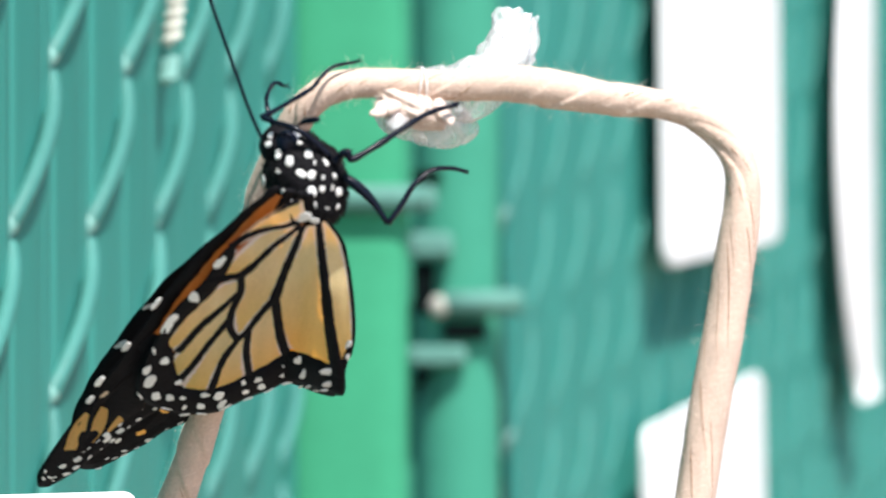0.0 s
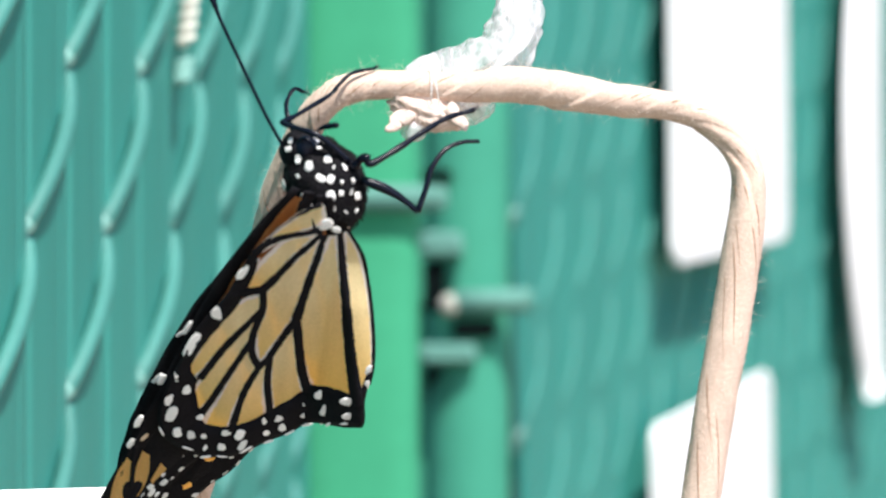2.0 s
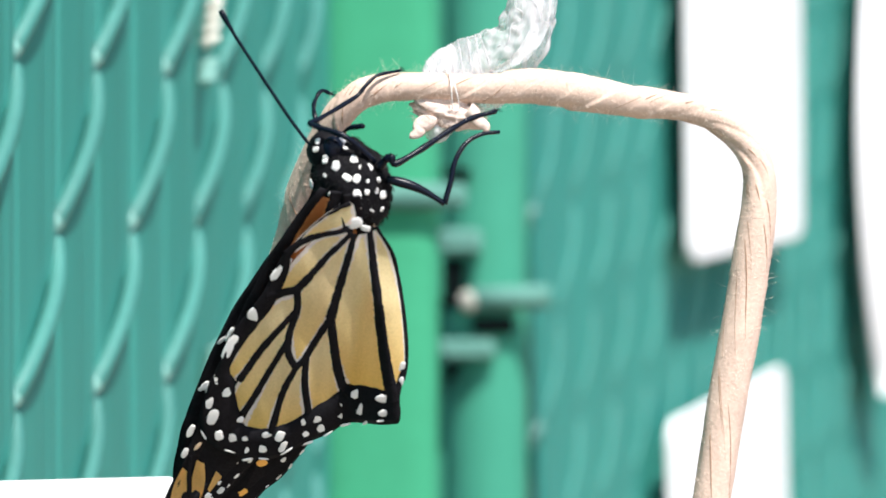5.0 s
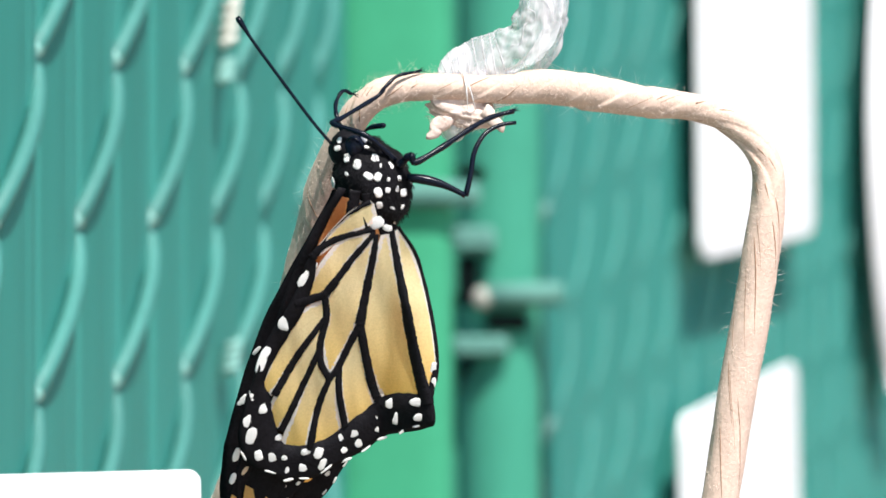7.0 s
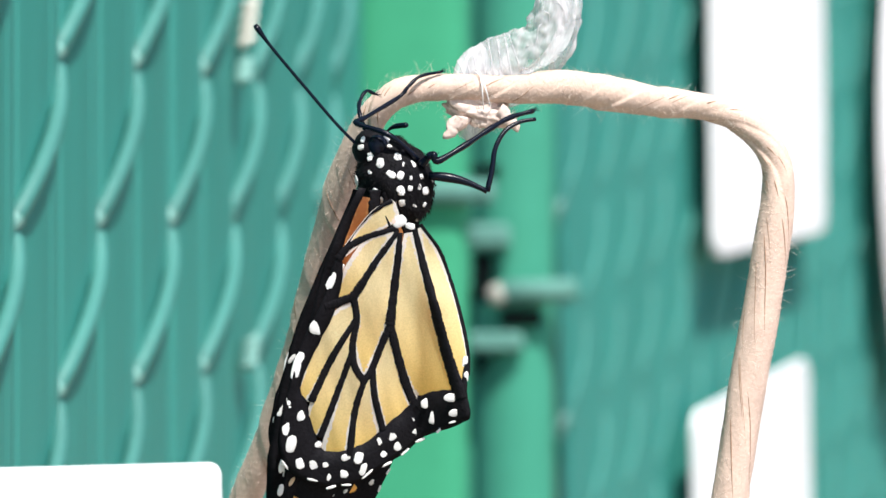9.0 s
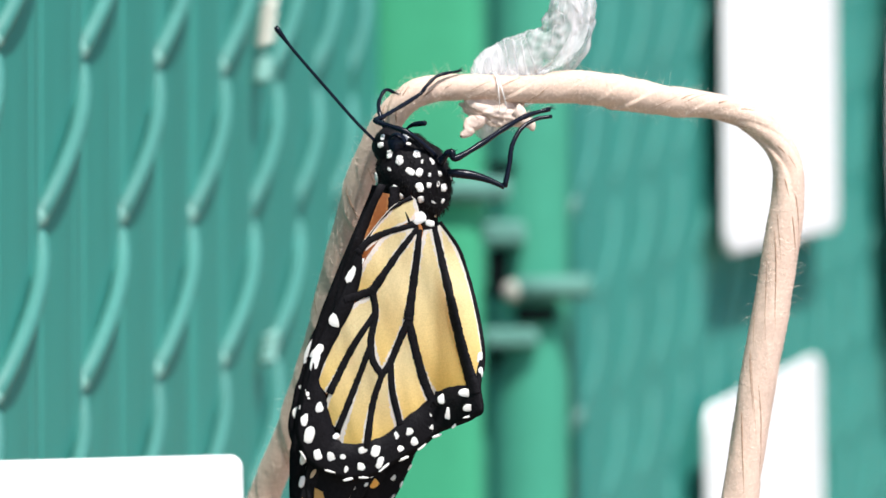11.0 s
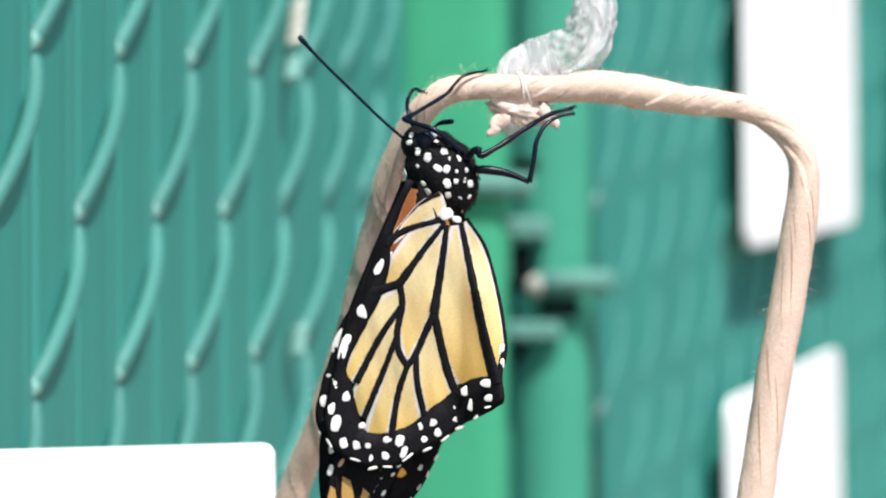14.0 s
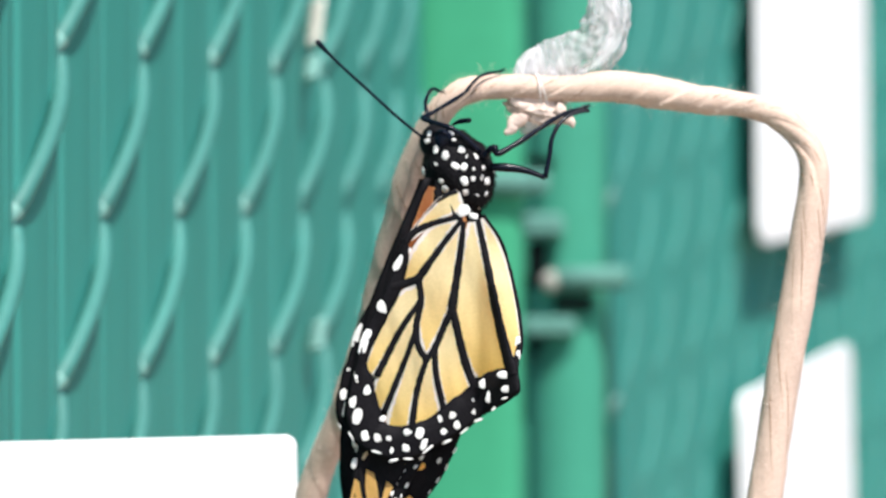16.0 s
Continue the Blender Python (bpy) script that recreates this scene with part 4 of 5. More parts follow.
def forewing(name, parent, membrane, apex, label, broad=1.0, bulge=1.0, stout=1.0):
    def fore(*pts):
        return tuple(tuple(Vector((-4.0, 5.5)) + FORE_X * (a * 1.065) + FORE_Y * (0.84 * min(b, 4.0) + max(0.0, b - 4.0) * broad if b > 0 else b * bulge)) for a, b in pts)

    upper = membrane is DORSAL
    outer = fore((0, -0.5), (8, -2.2), (18, -2.6), (28, -1.9), (38, -1.3), (46, -1.1), (52, -0.2), (54.2, 1.4), (53.2, 3.4), (48, 6.4), (41.5, 9.6), (35.5, 13.0), (31, 15.8))
    inner = fore((0, 0.3), (8, -0.9), (18, -1.0), (27, -0.2), (31, 1.2), (36, 1.2), (40, 2.0), (42, 3.4), (40, 4.6), (36, 5.8), (33, 8), (30, 11.0), (27.5, 13))
    if upper:
        outer = fore((0, -0.5), (2.1, -0.9), (10.2, -2.9), (18.8, -4.7), (28.8, -5.4), (37.1, -5.0), (43.7, -3.3), (47.9, -1.4), (50, 1.3), (48.6, 5.1), (45.2, 8), (41.4, 10.5), (36.9, 13.2), (31, 15.2))
        inner = fore((0, 0.6), (2.1, 0.5), (10.2, 0.2), (18.8, -0.4), (26, 0.2), (30, 2.0), (34, 2), (38, 2), (41, 3), (39, 5), (36, 7.5), (33, 9.8), (30, 12), (27.5, 13.6))
    bm, o, i = band_mesh(outer, inner)
    wing = part(name, bm, BLACK, parent, label)
    cells = [
        (fore((1, -0.4), (10, -1.2), (19, -1.2), (26.3, -0.2)), fore((1, 2), (10, 3.6), (19, 4.9), (26.3, 3.8))),
        (fore((26, 4.0), (29, 3.4), (32.5, 4.4), (34.5, 6.4)), fore((26, 4.6), (29, 6.2), (31, 8.4), (33, 9.0))),
        (fore((19, 5.6), (24, 5.6), (28, 8.4), (31, 11.0)), fore((18, 6.6), (22, 10), (25.5, 13.2), (28.5, 14.2))),
        (fore((3, 3.0), (10, 4.6), (16, 6.2), (24, 13.6)), fore((3, 5), (9, 10), (14, 12.2), (22, 13.8))),
        (fore((2, 5.4), (8, 10.4), (14, 12.6), (20, 13.9)), fore((1, 6.5), (6, 11.6), (13, 14.2), (20, 15.0))),
    ]
    if upper:
        cells = [
            (fore((1, 0.2), (10, 0.1), (18, -0.4), (23, -1.0), (26.4, -0.2)), fore((1, 1.0), (10, 2.4), (18, 3.2), (23, 2.8), (26.6, 1.6))),
            (fore((26.6, 2.9), (29.5, 3.0), (32, 4.4), (33.4, 6.2)), fore((26.0, 4.2), (28, 6.4), (30.4, 8.2), (32.6, 8.2))),
            (fore((19.6, 5.2), (23, 5.4), (26.5, 6.6), (29.6, 9.0)), fore((19.4, 6.6), (22.5, 9.0), (26, 11.8), (29.2, 11.6))),
            (fore((5, 3.0), (10, 3.4), (15, 4.4), (18.8, 6.4)), fore((5, 5), (9, 8.4), (13, 10.2), (19.6, 11.4))),
            (fore((2, 5.8), (8, 9.4), (14, 12.0), (20, 13.2)), fore((1, 6.5), (6, 11.2), (13, 13.8), (20, 14.6))),
        ]
    for left, right in cells:
        part("wing_cell", cell_mesh(left, right), membrane, wing)
    veins = ((fore((0, 2.2), (10, 4.0), (19, 5.4), (26.3, 4.0)), 0.7, 0.6), (fore((26.4, 0.4), (26.8, 2.4), (26.0, 4.4)), 0.6, 0.5),
             (fore((25.5, 4.4), (29, 7.2), (32.5, 10.0)), 0.6, 0.7), (fore((17.5, 5.4), (21, 9.6), (26, 13)), 0.6, 0.6),
             (fore((0, 4), (8, 10.6), (14, 12.6), (23, 14)), 0.6, 0.6), (fore((26.5, 1.2), (31, 2.6), (36, 6.5)), 0.8, 1.2),
             (fore((0, 6), (5, 12), (12, 14.2), (21, 15.2), (29, 15.0)), 0.6, 0.4))
    if upper:
        veins = ((fore((0, 1.6), (10, 3.0), (18, 4.2), (23, 4.0), (27, 2.2)), 0.45, 0.85), (fore((26.8, -1.2), (27.4, 0.8), (26.6, 3.2)), 0.7, 0.7),
                 (fore((24.5, 4.0), (27, 6.6), (30, 9.4), (33, 11.2)), 0.6, 0.9), (fore((17.2, 4.4), (20.2, 7.8), (24, 11.4), (28, 13.8)), 0.6, 0.8),
                 (fore((0, 4), (8, 9.0), (14, 11.4), (23, 13)), 0.6, 0.6), (fore((27.5, 1.2), (31, 2.6), (35, 6.8)), 0.9, 1.0),
                 (fore((0, 6), (5, 12), (12, 14.2), (21, 15.2), (29, 15.0)), 0.6, 0.4))
    for pts, w0, w1 in veins:
        part("vein", vein_mesh(pts, w0 * stout, w1 * stout), BLACK, wing)
    # dark outer field with its own orange windows and pale spots
    bm = bmesh.new()
    edge = fore((27, -3), (34, -2.5), (42, -1.5), (47, 1.4), (46, 4), (42, 7.5), (36.5, 11), (34, 12.5), (33.8, 9), (34.5, 6.2), (33, 3.6), (29, 2.2)) if upper else \
        fore((26, -0.6), (34, -0.4), (42, 0.2), (47, 1.4), (47, 3.6), (42, 6), (36, 9.5), (31, 12.8), (28, 12), (30, 8), (28, 5), (26.5, 2))
    slab(bm, [(x * MM, z * MM) for x, z in edge], 0.07 * MM)
    bmesh.ops.triangulate(bm, faces=bm.faces)
    settle(bm)
    part("dark_field", bm, BLACK, wing)
    along = math.degrees(math.atan2(FORE_X.y, FORE_X.x))

    def fore_row(mat, rows):
        for a, b, w, h, turn in rows:
            spot(wing, fore((a, b))[0], w, h, radians(turn), mat)

    if upper:
        fore_row(DOT, ((22, -4.4, 0.8, 0.32, 40), (28.7, -4.5, 1.0, 0.55, 40), (34.1, -4.0, 0.75, 0.8, 20), (36.4, -2.6, 0.9, 0.6, 20), (44.7, -1.9, 0.8, 0.6, 20), (45.8, 1.8, 0.8, 0.65, -10),
                       (44.2, 4.5, 0.75, 0.6, 0), (36.2, 11.7, 0.6, 0.4, 20), (47.6, 4.3, 0.6, 0.3, 20), (45.7, 6.6, 0.55, 0.28, 20), (43.1, 8.8, 0.5, 0.28, 20)))
        fore_row(ORANGE_DOT, ((35.5, -0.7, 1.1, 0.8, 10), (37.2, 3.9, 1.5, 1.1, 10), (42.1, 6.8, 0.8, 0.5, 20), (37.3, 8.2, 0.8, 0.6, 20)))
        fore_row(ORANGE_DARK, ((29.9, -2.3, 1.1, 0.9, 40), (30.9, 0.6, 0.9, 1.3, 20), (39.6, 1.6, 0.9, 2.2, 20), (39.3, 5.7, 0.8, 0.5, 20), (34, 9.9, 0.5, 0.35, 20), (41.3, -0.8, 0.6, 1.6, 20)))
    else:
        # pale spots down the leading edge and round the tip, buff patches over the tip's windows
        fore_row(DOT, ((21.8, -2.7, 1.2, 0.32, along), (29.3, -2.1, 0.9, 0.42, along), (35.5, -1.9, 1.0, 0.42, along), (38.5, -1.4, 0.8, 0.4, along), (44.1, 6.0, 0.75, 0.5, 60),
                       (42.3, 7.7, 0.6, 0.42, 50), (46.1, 5.0, 0.6, 0.45, 60), (39.8, 8.6, 0.6, 0.4, 40), (39.1, 7.4, 0.5, 0.35, 30), (48.3, 3.4, 0.6, 0.5, 40), (50.0, 2.2, 0.5, 0.4, 40)))
        fore_row(BUFF, ((38.6, 3.2, 1.5, 0.62, -20), (37.4, -0.2, 0.95, 0.45, 40), (36.8, 1.4, 0.6, 0.4, 30)))
    windows = () if upper else ((fore((40.4, -0.9), (43.7, -0.8), (47.2, 0.3)), fore((40.7, -0.1), (43, 1.2), (46.7, 2.0))),
                                (fore((38.9, 0.5), (41.5, 1.1), (44, 2.4), (45.8, 3.0)), fore((39.2, 1.9), (41, 3.0), (43, 3.7), (45.0, 3.8))),
                                (fore((37.2, 4.6), (40, 4.3), (42.4, 4.2)), fore((37.0, 7.8), (39.5, 6.8), (42.8, 5.1))))
    if windows:
        bm = vein_mesh(fore((38.6, -0.6), (41.2, 0.4), (43.8, 1.8), (47.2, 2.7)), 0.22, 0.3)
        for v in bm.verts:
            v.co.y -= 0.22 * MM
        part("vein", bm, BLACK, wing)
    for left, right in windows:
        bm = cell_mesh(left, right, 14, 8)
        for v in bm.verts:
            v.co.y -= 0.22 * MM
        part("apex_cell", bm, apex, wing)
    if upper:
        margin_spots(wing, o, i, 0.66, 0.98, 9, 0.97, 0.5, 0.14)
    else:
        margin_spots(wing, o, i, 0.60, 0.98, 11, 0.45, 0.55, 0.40)
        margin_spots(wing, o, i, 0.52, 0.98, 16, 0.88, 0.50, 0.26)
    return wing


def leg(name, parent, pts, r0, r1, n=30, knots=()):
    bm = bmesh.new()
    path = [Vector((x * MM, y * MM, z * MM)) for x, z, y in spline([(*p[:2], p[2]) for p in pts], n)]
    radii = [MM * (r0 + (r1 - r0) * i / (n - 1)) * (1 + 0.12 * math.sin(i * 1.3)) for i in range(n)]
    tube(bm, path, radii, 8)
    # short spines
    for i in range(4, n - 1, 2):
        d = (path[i] - path[i - 1]).normalized()
        v = (d * 0.8 + Vector([random.uniform(-1, 1) for _ in range(3)]).normalized() * 0.7).normalized()
        tube(bm, [path[i], path[i] + v * radii[i] * 2.2], [radii[i] * 0.18, radii[i] * 0.05], 3)
    for k in range(3):
        v = (path[-1] - path[-3]).normalized() + Vector((0.3 * k - 0.3, 0.2, 0.9 - 0.5 * k))
        tube(bm, [path[-1], path[-1] + v.normalized() * MM * 0.5, path[-1] + v.normalized() * MM * 0.8 + Vector((0.0002, 0, -0.0001))], [0.00008, 0.00006, 0.00002], 4)
    return part(name, bm, LEG, parent)


def butterfly():
    b = holder("butterfly", pose(-0.0058, -0.0085, MID + 0.00355), "orange monarch-patterned butterfly with white dots, clinging to the cord", "butterfly")
    far_f = forewing("forewing", b, DORSAL, DORSAL, "dark orange upper side with black margin", 0.74, 1.0, 1.3)
    far_h = hindwing("hindwing", b, DORSAL_HIND, "dark orange upper side")
    near_f = forewing("forewing", b, FORE_VENTRAL, APEX, "orange and black underside with white dots", 0.52)
    near_h = hindwing("hindwing", b, VENTRAL, "cream and orange underside with black veins and white dots")
    tilt = Matrix.Rotation(radians(-24), 3, "Y")
    bm = bmesh.new()

    def chest(n):
        return 1 + 0.09 * noise.noise(n * 2.3) + 0.05 * noise.noise(n * 5) + 0.05 * max(0, n.x)
    blob(bm, (-0.0006, 0.0006, 0.0055), (0.0046, 0.0042, 0.0060), tilt, 40, 30, chest)
    thorax = part("thorax", bm, BLACK, b, "black with white dots")
    bm = bmesh.new()
    blob(bm, (-0.0034, 0.0004, 0.0098), (0.0027, 0.0027, 0.0025), tilt, 28, 20, chest)
    head = part("head", bm, BLACK, b, "black with white dots")
    for y in (-0.0017, 0.0024):
        bm = bmesh.new()
        blob(bm, (-0.0028, y, 0.0100), (0.0014, 0.0011, 0.0015), None, 18, 12)
        part("eye", bm, LEG, head, "glossy dark eye")
    bm = bmesh.new()
    blob(bm, (0.0012, 0, -0.0075), (0.0018, 0.0008, 0.0082), Matrix.Rotation(radians(-6), 3, "Y"), 24, 24, lambda n: 1 + 0.03 * math.sin(n.z * 22))
    belly = part("abdomen", bm, BLACK, b)
    bm = bmesh.new()
    for _ in range(2600):
        n = Vector([random.gauss(0, 1) for _ in range(3)]).normalized()
        if n.y > 0.5:
            continue
        p = Vector((-0.0006, 0.0006, 0.0055)) + tilt @ Vector((n.x * 0.0046 * chest(n), n.y * 0.0042 * chest(n), n.z * 0.0060 * chest(n)))
        d = (n + Vector((0.1, 0, -0.7)) + Vector([random.uniform(-0.3, 0.3) for _ in range(3)])).normalized()
        ln = random.uniform(0.0002, 0.0006)
        tube(bm, [p, p + d * ln * 0.6, p + d * ln + Vector((0, 0, -0.0001))], [0.00004, 0.00003, 0.00001], 3)
    tagged(part("fur", bm, FUR, thorax, "fine black hairs"), kind="stuff")
    # white dots over the thorax and head
    for x, z in ((-3.03, 10.79), (-1.63, 11.02), (-1.24, 10.01), (-4.89, 9.86), (-3.57, 8.93), (-0.31, 8.46), (-2.41, 7.84), (-3.8, 8.46), (-3.73, 6.6), (-6.05, 7.53), (-5.51, 5.59), (-3.03, 4.27), (-0.08, 8.69), (0.7, 7.68), (1.32, 8.93), (1.71, 7.68), (-1.01, 6.36), (0.16, 6.21), (1.55, 5.98), (2.87, 6.13), (4.19, 5.74), (0.23, 4.27), (1.47, 4.58), (2.48, 4.81), (3.42, 4.27), (0.39, 2.72), (1.94, 2.25), (3.26, 2.48), (-2.48, 3.18), (3.18, 0.39), (2.48, 0.7), (-0.23, 0.08), (1.71, -0.85), (-4.66, 10.87)):
        best = None
        for c, r in (((-0.0006, 0.0006, 0.0055), (0.0046, 0.0042, 0.0060)), ((-0.0034, 0.0004, 0.0098), (0.0027, 0.0027, 0.0025))):
            q = tilt.inverted() @ (Vector((x * MM, 0, z * MM)) - Vector((c[0], 0, c[2])))
            s = (q.x / r[0]) ** 2 + (q.z / r[2]) ** 2
            hold = thorax if r[2] > 0.003 else head
            if s < 1.15:
                s = min(s, 0.97)
                y = c[1] - r[1] * math.sqrt(1 - s)
                nor = tilt @ Vector((q.x / r[0] ** 2, -math.sqrt(1 - s) / r[1], q.z / r[2] ** 2))
                if best is None or y < best[0]:
                    best = (y, nor.normalized(), hold)
        if best is None:
            continue
        y, nor, hold = best
        d = new("dot", spot_mesh(DOT, random.randint(0, 5)))
        d.parent = hold
        w = random.uniform(0.36, 0.70) * MM
        d.matrix_basis = Matrix.Translation((x * MM, y, z * MM)) @ nor.to_track_quat("Y", "Z").to_matrix().to_4x4() @ Matrix.Rotation(random.uniform(0, 3), 4, "Y") @ Matrix.Diagonal((w, 0.16 * MM, w * random.uniform(0.7, 0.95), 1))
    # feelers
    feelers = []
    for name, pts, r in (("antenna", ((-5.67, 10.4, -1), (-8.62, 12.81, -1), (-12.5, 16.38, -1), (-17.54, 21.11, -1), (-20.26, 23.98, -1)), 0.21), ("antenna", ((-2.25, 11.25, -1.5), (-0.85, 12.42, -2.5), (1.09, 12.73, -4)), 0.16)):
        x0, z0, y0 = pts[0]
        path = [Vector(((x - x0) * MM, (y - y0) * MM, (z - z0) * MM)) for x, z, y in spline(pts, 26)]
        radii = [MM * (r + (0.22 if len(pts) > 3 else 0.20) * max(0, (i - 20) / 5 if len(pts) > 3 else min(1, (i - 8) / 8)) - (0.12 if i == 25 else 0)) for i in range(26)]
        bm = bmesh.new()
        tube(bm, path, radii, 8)
        a = part(name, bm, LEG, b)
        a.location = (x0 * MM, y0 * MM, z0 * MM)
        feelers.append(a)
    leg("foreleg", b, ((2.41, 8.3, -2), (-1.24, 11.41, -3.6), (-5.51, 12.96, -1.5), (-4.35, 13.74, 0.5), (-0.08, 16.45, 4.6), (1.09, 17.77, 5.2), (2.64, 19.17, 6.2), (5.36, 19.79, 7.5)), 0.38, 0.20, 40)
    leg("foreleg", b, ((-4.35, 12.03, 1), (-5.12, 14.13, 2), (-5.2, 15.68, 3.5), (-4.35, 17.23, 5), (-3.18, 16.84, 5.6)), 0.3, 0.22, 24)
    leg("midleg", b, ((2.87, 7.53, -2), (3.8, 8.62, -3), (4.42, 8.93, -3.4), (4.89, 8.07, -3.2), (8.07, 9.86, -1.5), (11.56, 12.19, 1), (14.28, 13.74, 3), (17.39, 14.67, 4.5)), 0.52, 0.3, 36)
    # the hind leg bends at hip and knee
    thigh = holder("hindleg", pose(0.0038, -0.002, 0.00621), "", "", parent=b)
    bm = bmesh.new()
    tube(bm, [Vector((7.8 * MM * f, 0, 0.5 * MM * math.sin(3.14 * f))) for f in [i / 11 for i in range(12)]], [MM * r for r in (0.46, 0.55, 0.62, 0.64, 0.62, 0.58, 0.52, 0.46, 0.40, 0.36, 0.34, 0.36)], 10)
    part("femur", bm, LEG, thigh)
    shin = holder("lower_leg", pose(0.0078, 0, 0), "", "", parent=thigh)
    bm = bmesh.new()
    tube(bm, [Vector((x * MM, y * MM, z * MM)) for x, z, y in spline(((0, 0, 0), (0.3, 3.0, 0.6), (0.4, 5.6, 1.2), (1.4, 8.0, 2.2), (3.2, 9.4, 3.2), (5.2, 10.0, 3.8)), 22)], [MM * (0.37 - 0.006 * i) for i in range(22)], 8)
    part("tibia", bm, LEG, shin)
    for o in (thigh, shin):
        for key in ("category", "label"):
            if key in o:
                del o[key]
    return b, far_f, far_h, near_f, near_h, feelers, thigh, shin, belly


skin = pupal_skin()
fly, far_fore, far_hind, near_fore, near_hind, feelers, thigh, shin, belly = butterfly()


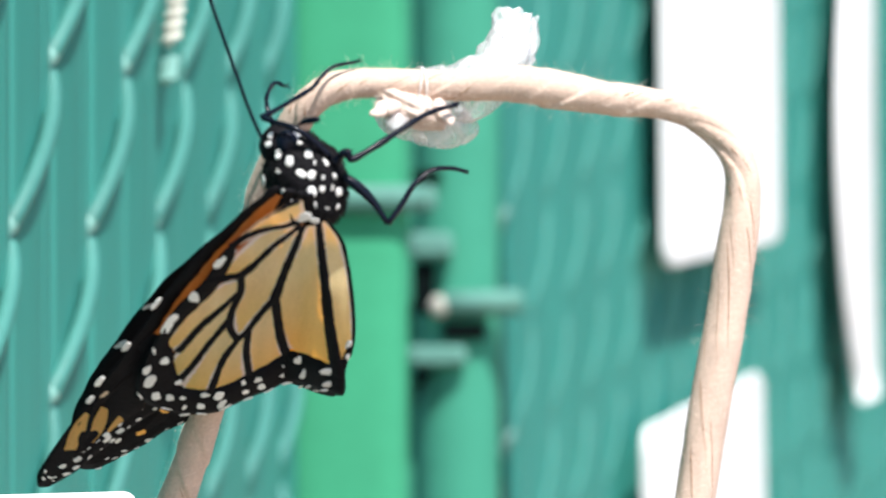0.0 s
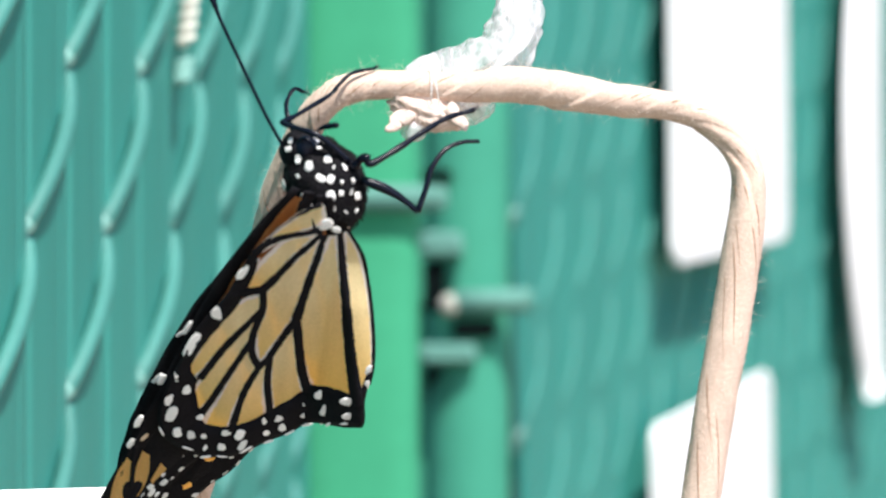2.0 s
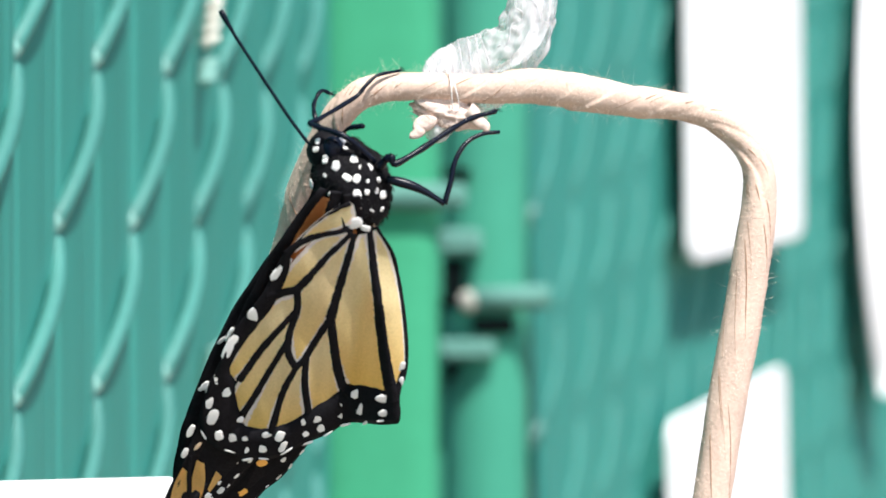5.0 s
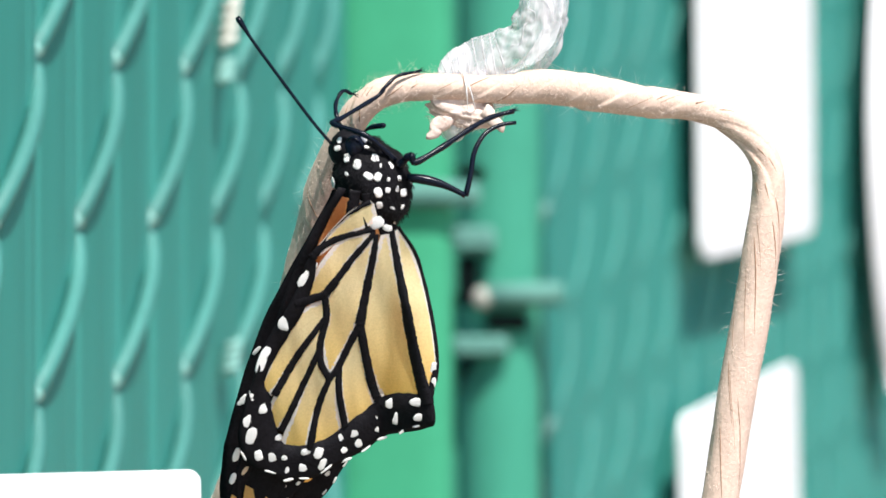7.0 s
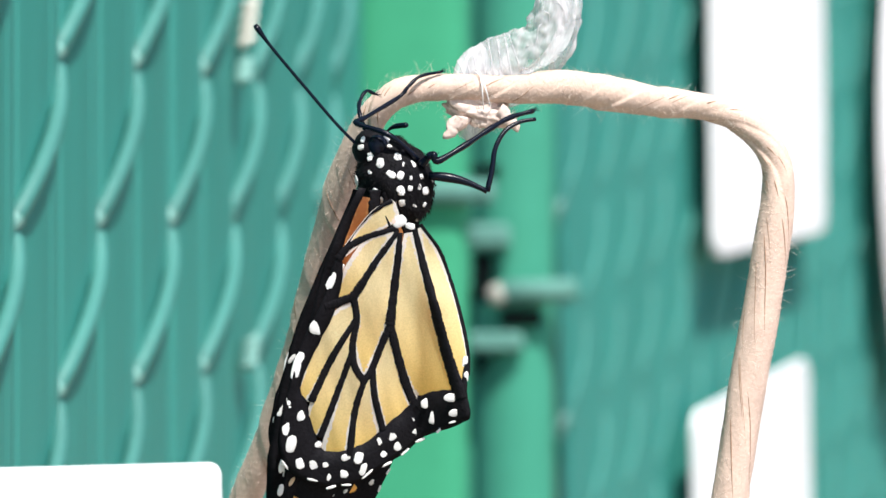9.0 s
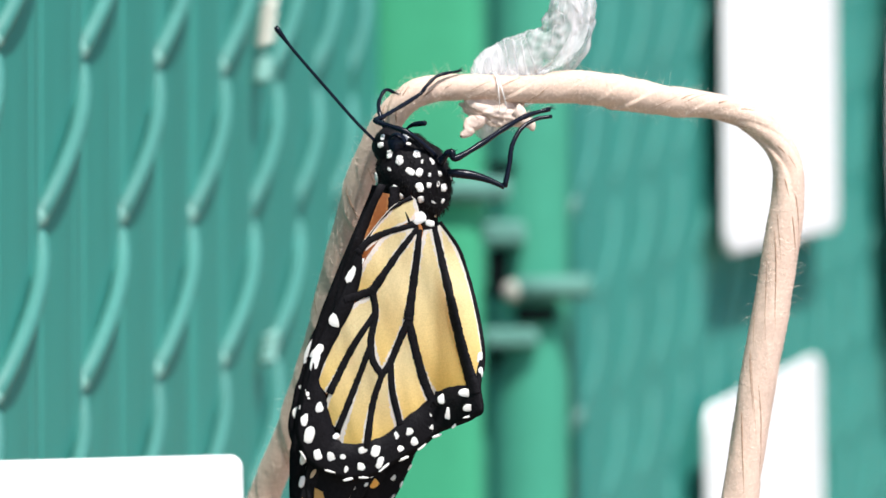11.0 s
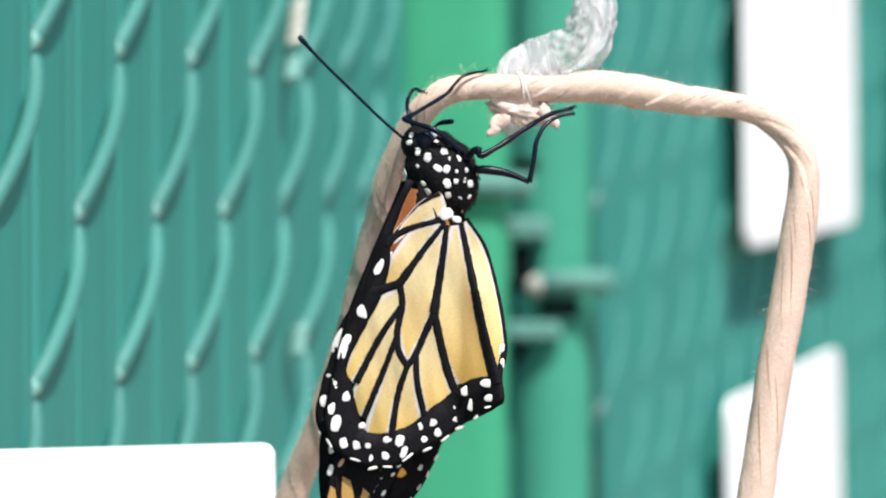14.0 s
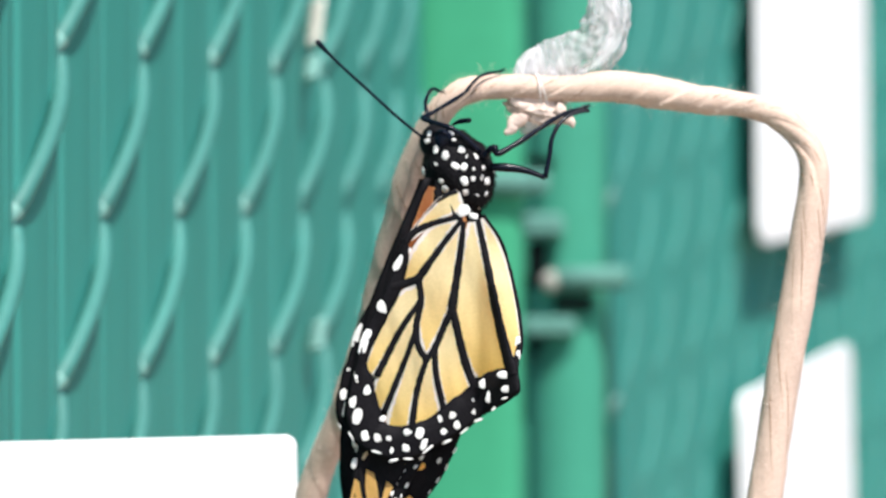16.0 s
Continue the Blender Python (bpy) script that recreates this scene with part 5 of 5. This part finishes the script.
# ---------------------------------------------------------------- what moves
def motions():
    home = fly.matrix_basis.translation.copy()
    sway = [(0, -1.95, 0.32), (0.5, -2.0, 0.44), (1, -1.7, -0.05), (1.5, -1.75, -0.09), (2, -1.3, -0.2), (2.5, -1.0, -0.3), (2.7, -1.05, -0.3), (3.0, -1.95, -0.1), (3.3, -1.7, 0.1),
            (3.5, -1.49, 0.17), (3.7, -1.3, 0.0), (4, -1.2, -0.18), (6.5, -0.56, -0.27), (7.5, -0.31, -0.14), (8.5, 0.16, -0.26), (9, 0.16, -0.21), (12, 0.3, -0.05), (16, 0.1, 0)]
    walk(fly, [(t, pose(home.x + x * MM, home.y, home.z + z * MM)) for t, x, z in sway])
    # hinge shift and turn of the near pair of wings
    near = [(0, -0.8, 1.0, 46.4, -0.3, 13), (0.5, -1.2, 1.1, 43.6, 6.2, 13.7), (1, -0.7, 0.8, 40, 4.2, 13.7), (1.5, -0.6, 0.75, 37.4, 3.6, 13.7), (2, -0.5, 0.6, 33, 3.4, 12), (2.5, -0.35, 0.5, 30, 2.7, 11),
            (2.7, -0.4, 0.5, 31, 2.6, 11), (3.0, -0.6, 0.7, 35, 4, 11), (3.2, -0.5, 0.6, 33, 3, 14), (3.3, 0.0, 0.4, 22, -1, 24), (3.4, 0.4, 0.2, 13, -6, 42), (3.5, 0.5, 0.11, 11.8, -8.5, 40.3),
            (3.6, 0.3, 0.2, 20, -2, 22), (3.7, 0.0, 0.4, 27, 1, 12), (4, -0.1, 0.52, 31.3, 3.3, 10.5), (6.5, -0.1, 0.39, 22.2, -0.2, 11.5), (7, 0.0, 0.25, 19.2, -0.1, 10.2), (7.5, 0.0, 0.22, 17.3, 0.2, 8.4),
            (8, 0.0, 0.19, 15.5, -0.6, 8.3), (8.5, 0.11, 0.16, 13.6, -4.2, 10), (9, 0, 0.14, 11.6, -2.8, 9.3), (11.5, 0.1, 0.05, 8, -0.6, 4), (13, 0.1, 0, 6, 0.6, 3), (15, 0, 0, 0.5, 0.5, 1.3), (16, 0, 0, 0, 0.2, 0)]
    # the forewing slides in under the hindwing as the insect comes to rest
    slip = [(0, -1.0), (0.5, -0.5), (1.5, 2.2), (2.5, 4.8), (3.1, 4.0), (3.3, 8), (3.4, 11), (3.5, 11), (3.6, 8), (3.8, 5.5), (7, 7.5), (9, 8.5), (12, 9.6), (16, 10.4)]

    def slid(t):
        for (t0, a0), (t1, a1) in zip(slip, slip[1:]):
            if t <= t1:
                return a0 + (a1 - a0) * (t - t0) / (t1 - t0)
        return slip[-1][1]

    for w, y, share in ((near_fore, -0.0024, 1), (near_hind, -0.0044, 0), (belly, 0.0014, 0)):
        walk(w, [(t, pose(x * MM, y, z * MM, rx, ry, rz) @ pose(0, 0, 0, 0, -share * slid(t), 0)) for t, x, z, rx, ry, rz in near])
    # the far pair follows, and opens wide once
    far = [(0, -1.2, 0.8, 46.4, 1.6, 13), (0.5, -1.5, 0.8, 43.6, 7.4, 13.7), (1, -0.9, 0.5, 40, 5.4, 13.7), (1.5, -0.8, 0.4, 37.5, 4.8, 13.5), (2.0, -0.8, 0.3, 33.5, 4.6, 12), (2.5, -0.8, 0.3, 30.5, 4.0, 11),
           (2.7, -0.9, 0.5, 31.5, 4.2, 10), (2.8, -1.0, 0.9, 32.5, 5, 9), (2.9, -1.4, 1.8, 33, 9, 5), (3.0, -2.0, 2.9, 33, 15, 0), (3.1, -2.1, 3.0, 33, 15.5, 0), (3.2, -2.5, 3.8, 34, 19, 0),
           (3.3, -2.5, 3.8, 34, 20.5, 0), (3.5, -1.9, 3.3, 32, 18, 0), (3.6, -1.2, 1.4, 32, 7, 6), (3.7, -0.8, 0.6, 30, 4, 9), (4, -0.8, 0.3, 31.5, 4.6, 10), (6.5, -0.5, 0.3, 24.2, 0.9, 11), (7.5, -0.5, 0.3, 19.5, 1.2, 8.3),
           (8.5, -0.5, 0.2, 15, -1.8, 9.5), (9, -0.5, 0.2, 13, -0.8, 9), (11.5, -0.5, 0.2, 7.5, 1, 3.5), (13, -0.5, 0.2, 5.5, 2, 2.5), (16, -0.5, 0.1, -0.5, 2.5, -0.5)]
    spread = {2.8: 0.8, 2.9: 0.4, 3.0: 0, 3.1: 0, 3.2: 0, 3.3: 0, 3.5: 0, 3.6: 0.6}
    for w, y, share in ((far_fore, 0.0034, 1), (far_hind, 0.0040, 0)):
        walk(w, [(t, pose(x * MM, y, z * MM, rx, ry, rz) @ pose(0, 0, 0, 0, -share * spread.get(t, 1) * (5.0 + slid(t)), 0)) for t, x, z, rx, ry, rz in far])
    at = feelers[0].matrix_basis.translation.copy()
    lift = [(0, 27.5), (0.5, 28.5), (1.5, 23.5), (2.5, 21), (3.5, 20.5), (4, 18), (7, 10.5), (8, 8.8), (9, 6.8), (12, 5.2), (13.5, 2), (15, 0.5), (16, -0.6)]
    walk(feelers[0], [(t, pose(at.x, at.y, at.z, 0, a, 0)) for t, a in lift])
    hip = thigh.matrix_basis.translation.copy()
    bend = [(0, 47, 42), (1.5, 32, 28), (3.5, 27, 24), (7, 17.5, 19), (9, 15, 18.5), (15, 12, 18), (16, 11, 18)]
    walk(thigh, [(t, pose(hip.x, hip.y, hip.z, 0, a, 0)) for t, a, s in bend])
    walk(shin, [(t, pose(0.0078, 0, 0, 0, s - a - 12, 0)) for t, a, s in bend])
    p = skin.matrix_basis.translation.copy()
    roll = [(0, -36, 12), (0.5, -33, 11), (1, -27, 9), (1.5, -23, 7), (2.5, -14, 4), (3, -17, 5), (4, -9, 3), (6.5, -2, 0), (7.5, 0, 0), (16, 2, -1)]
    walk(skin, [(t, pose(p.x, p.y, p.z, a, r, 0)) for t, a, r in roll])


motions()
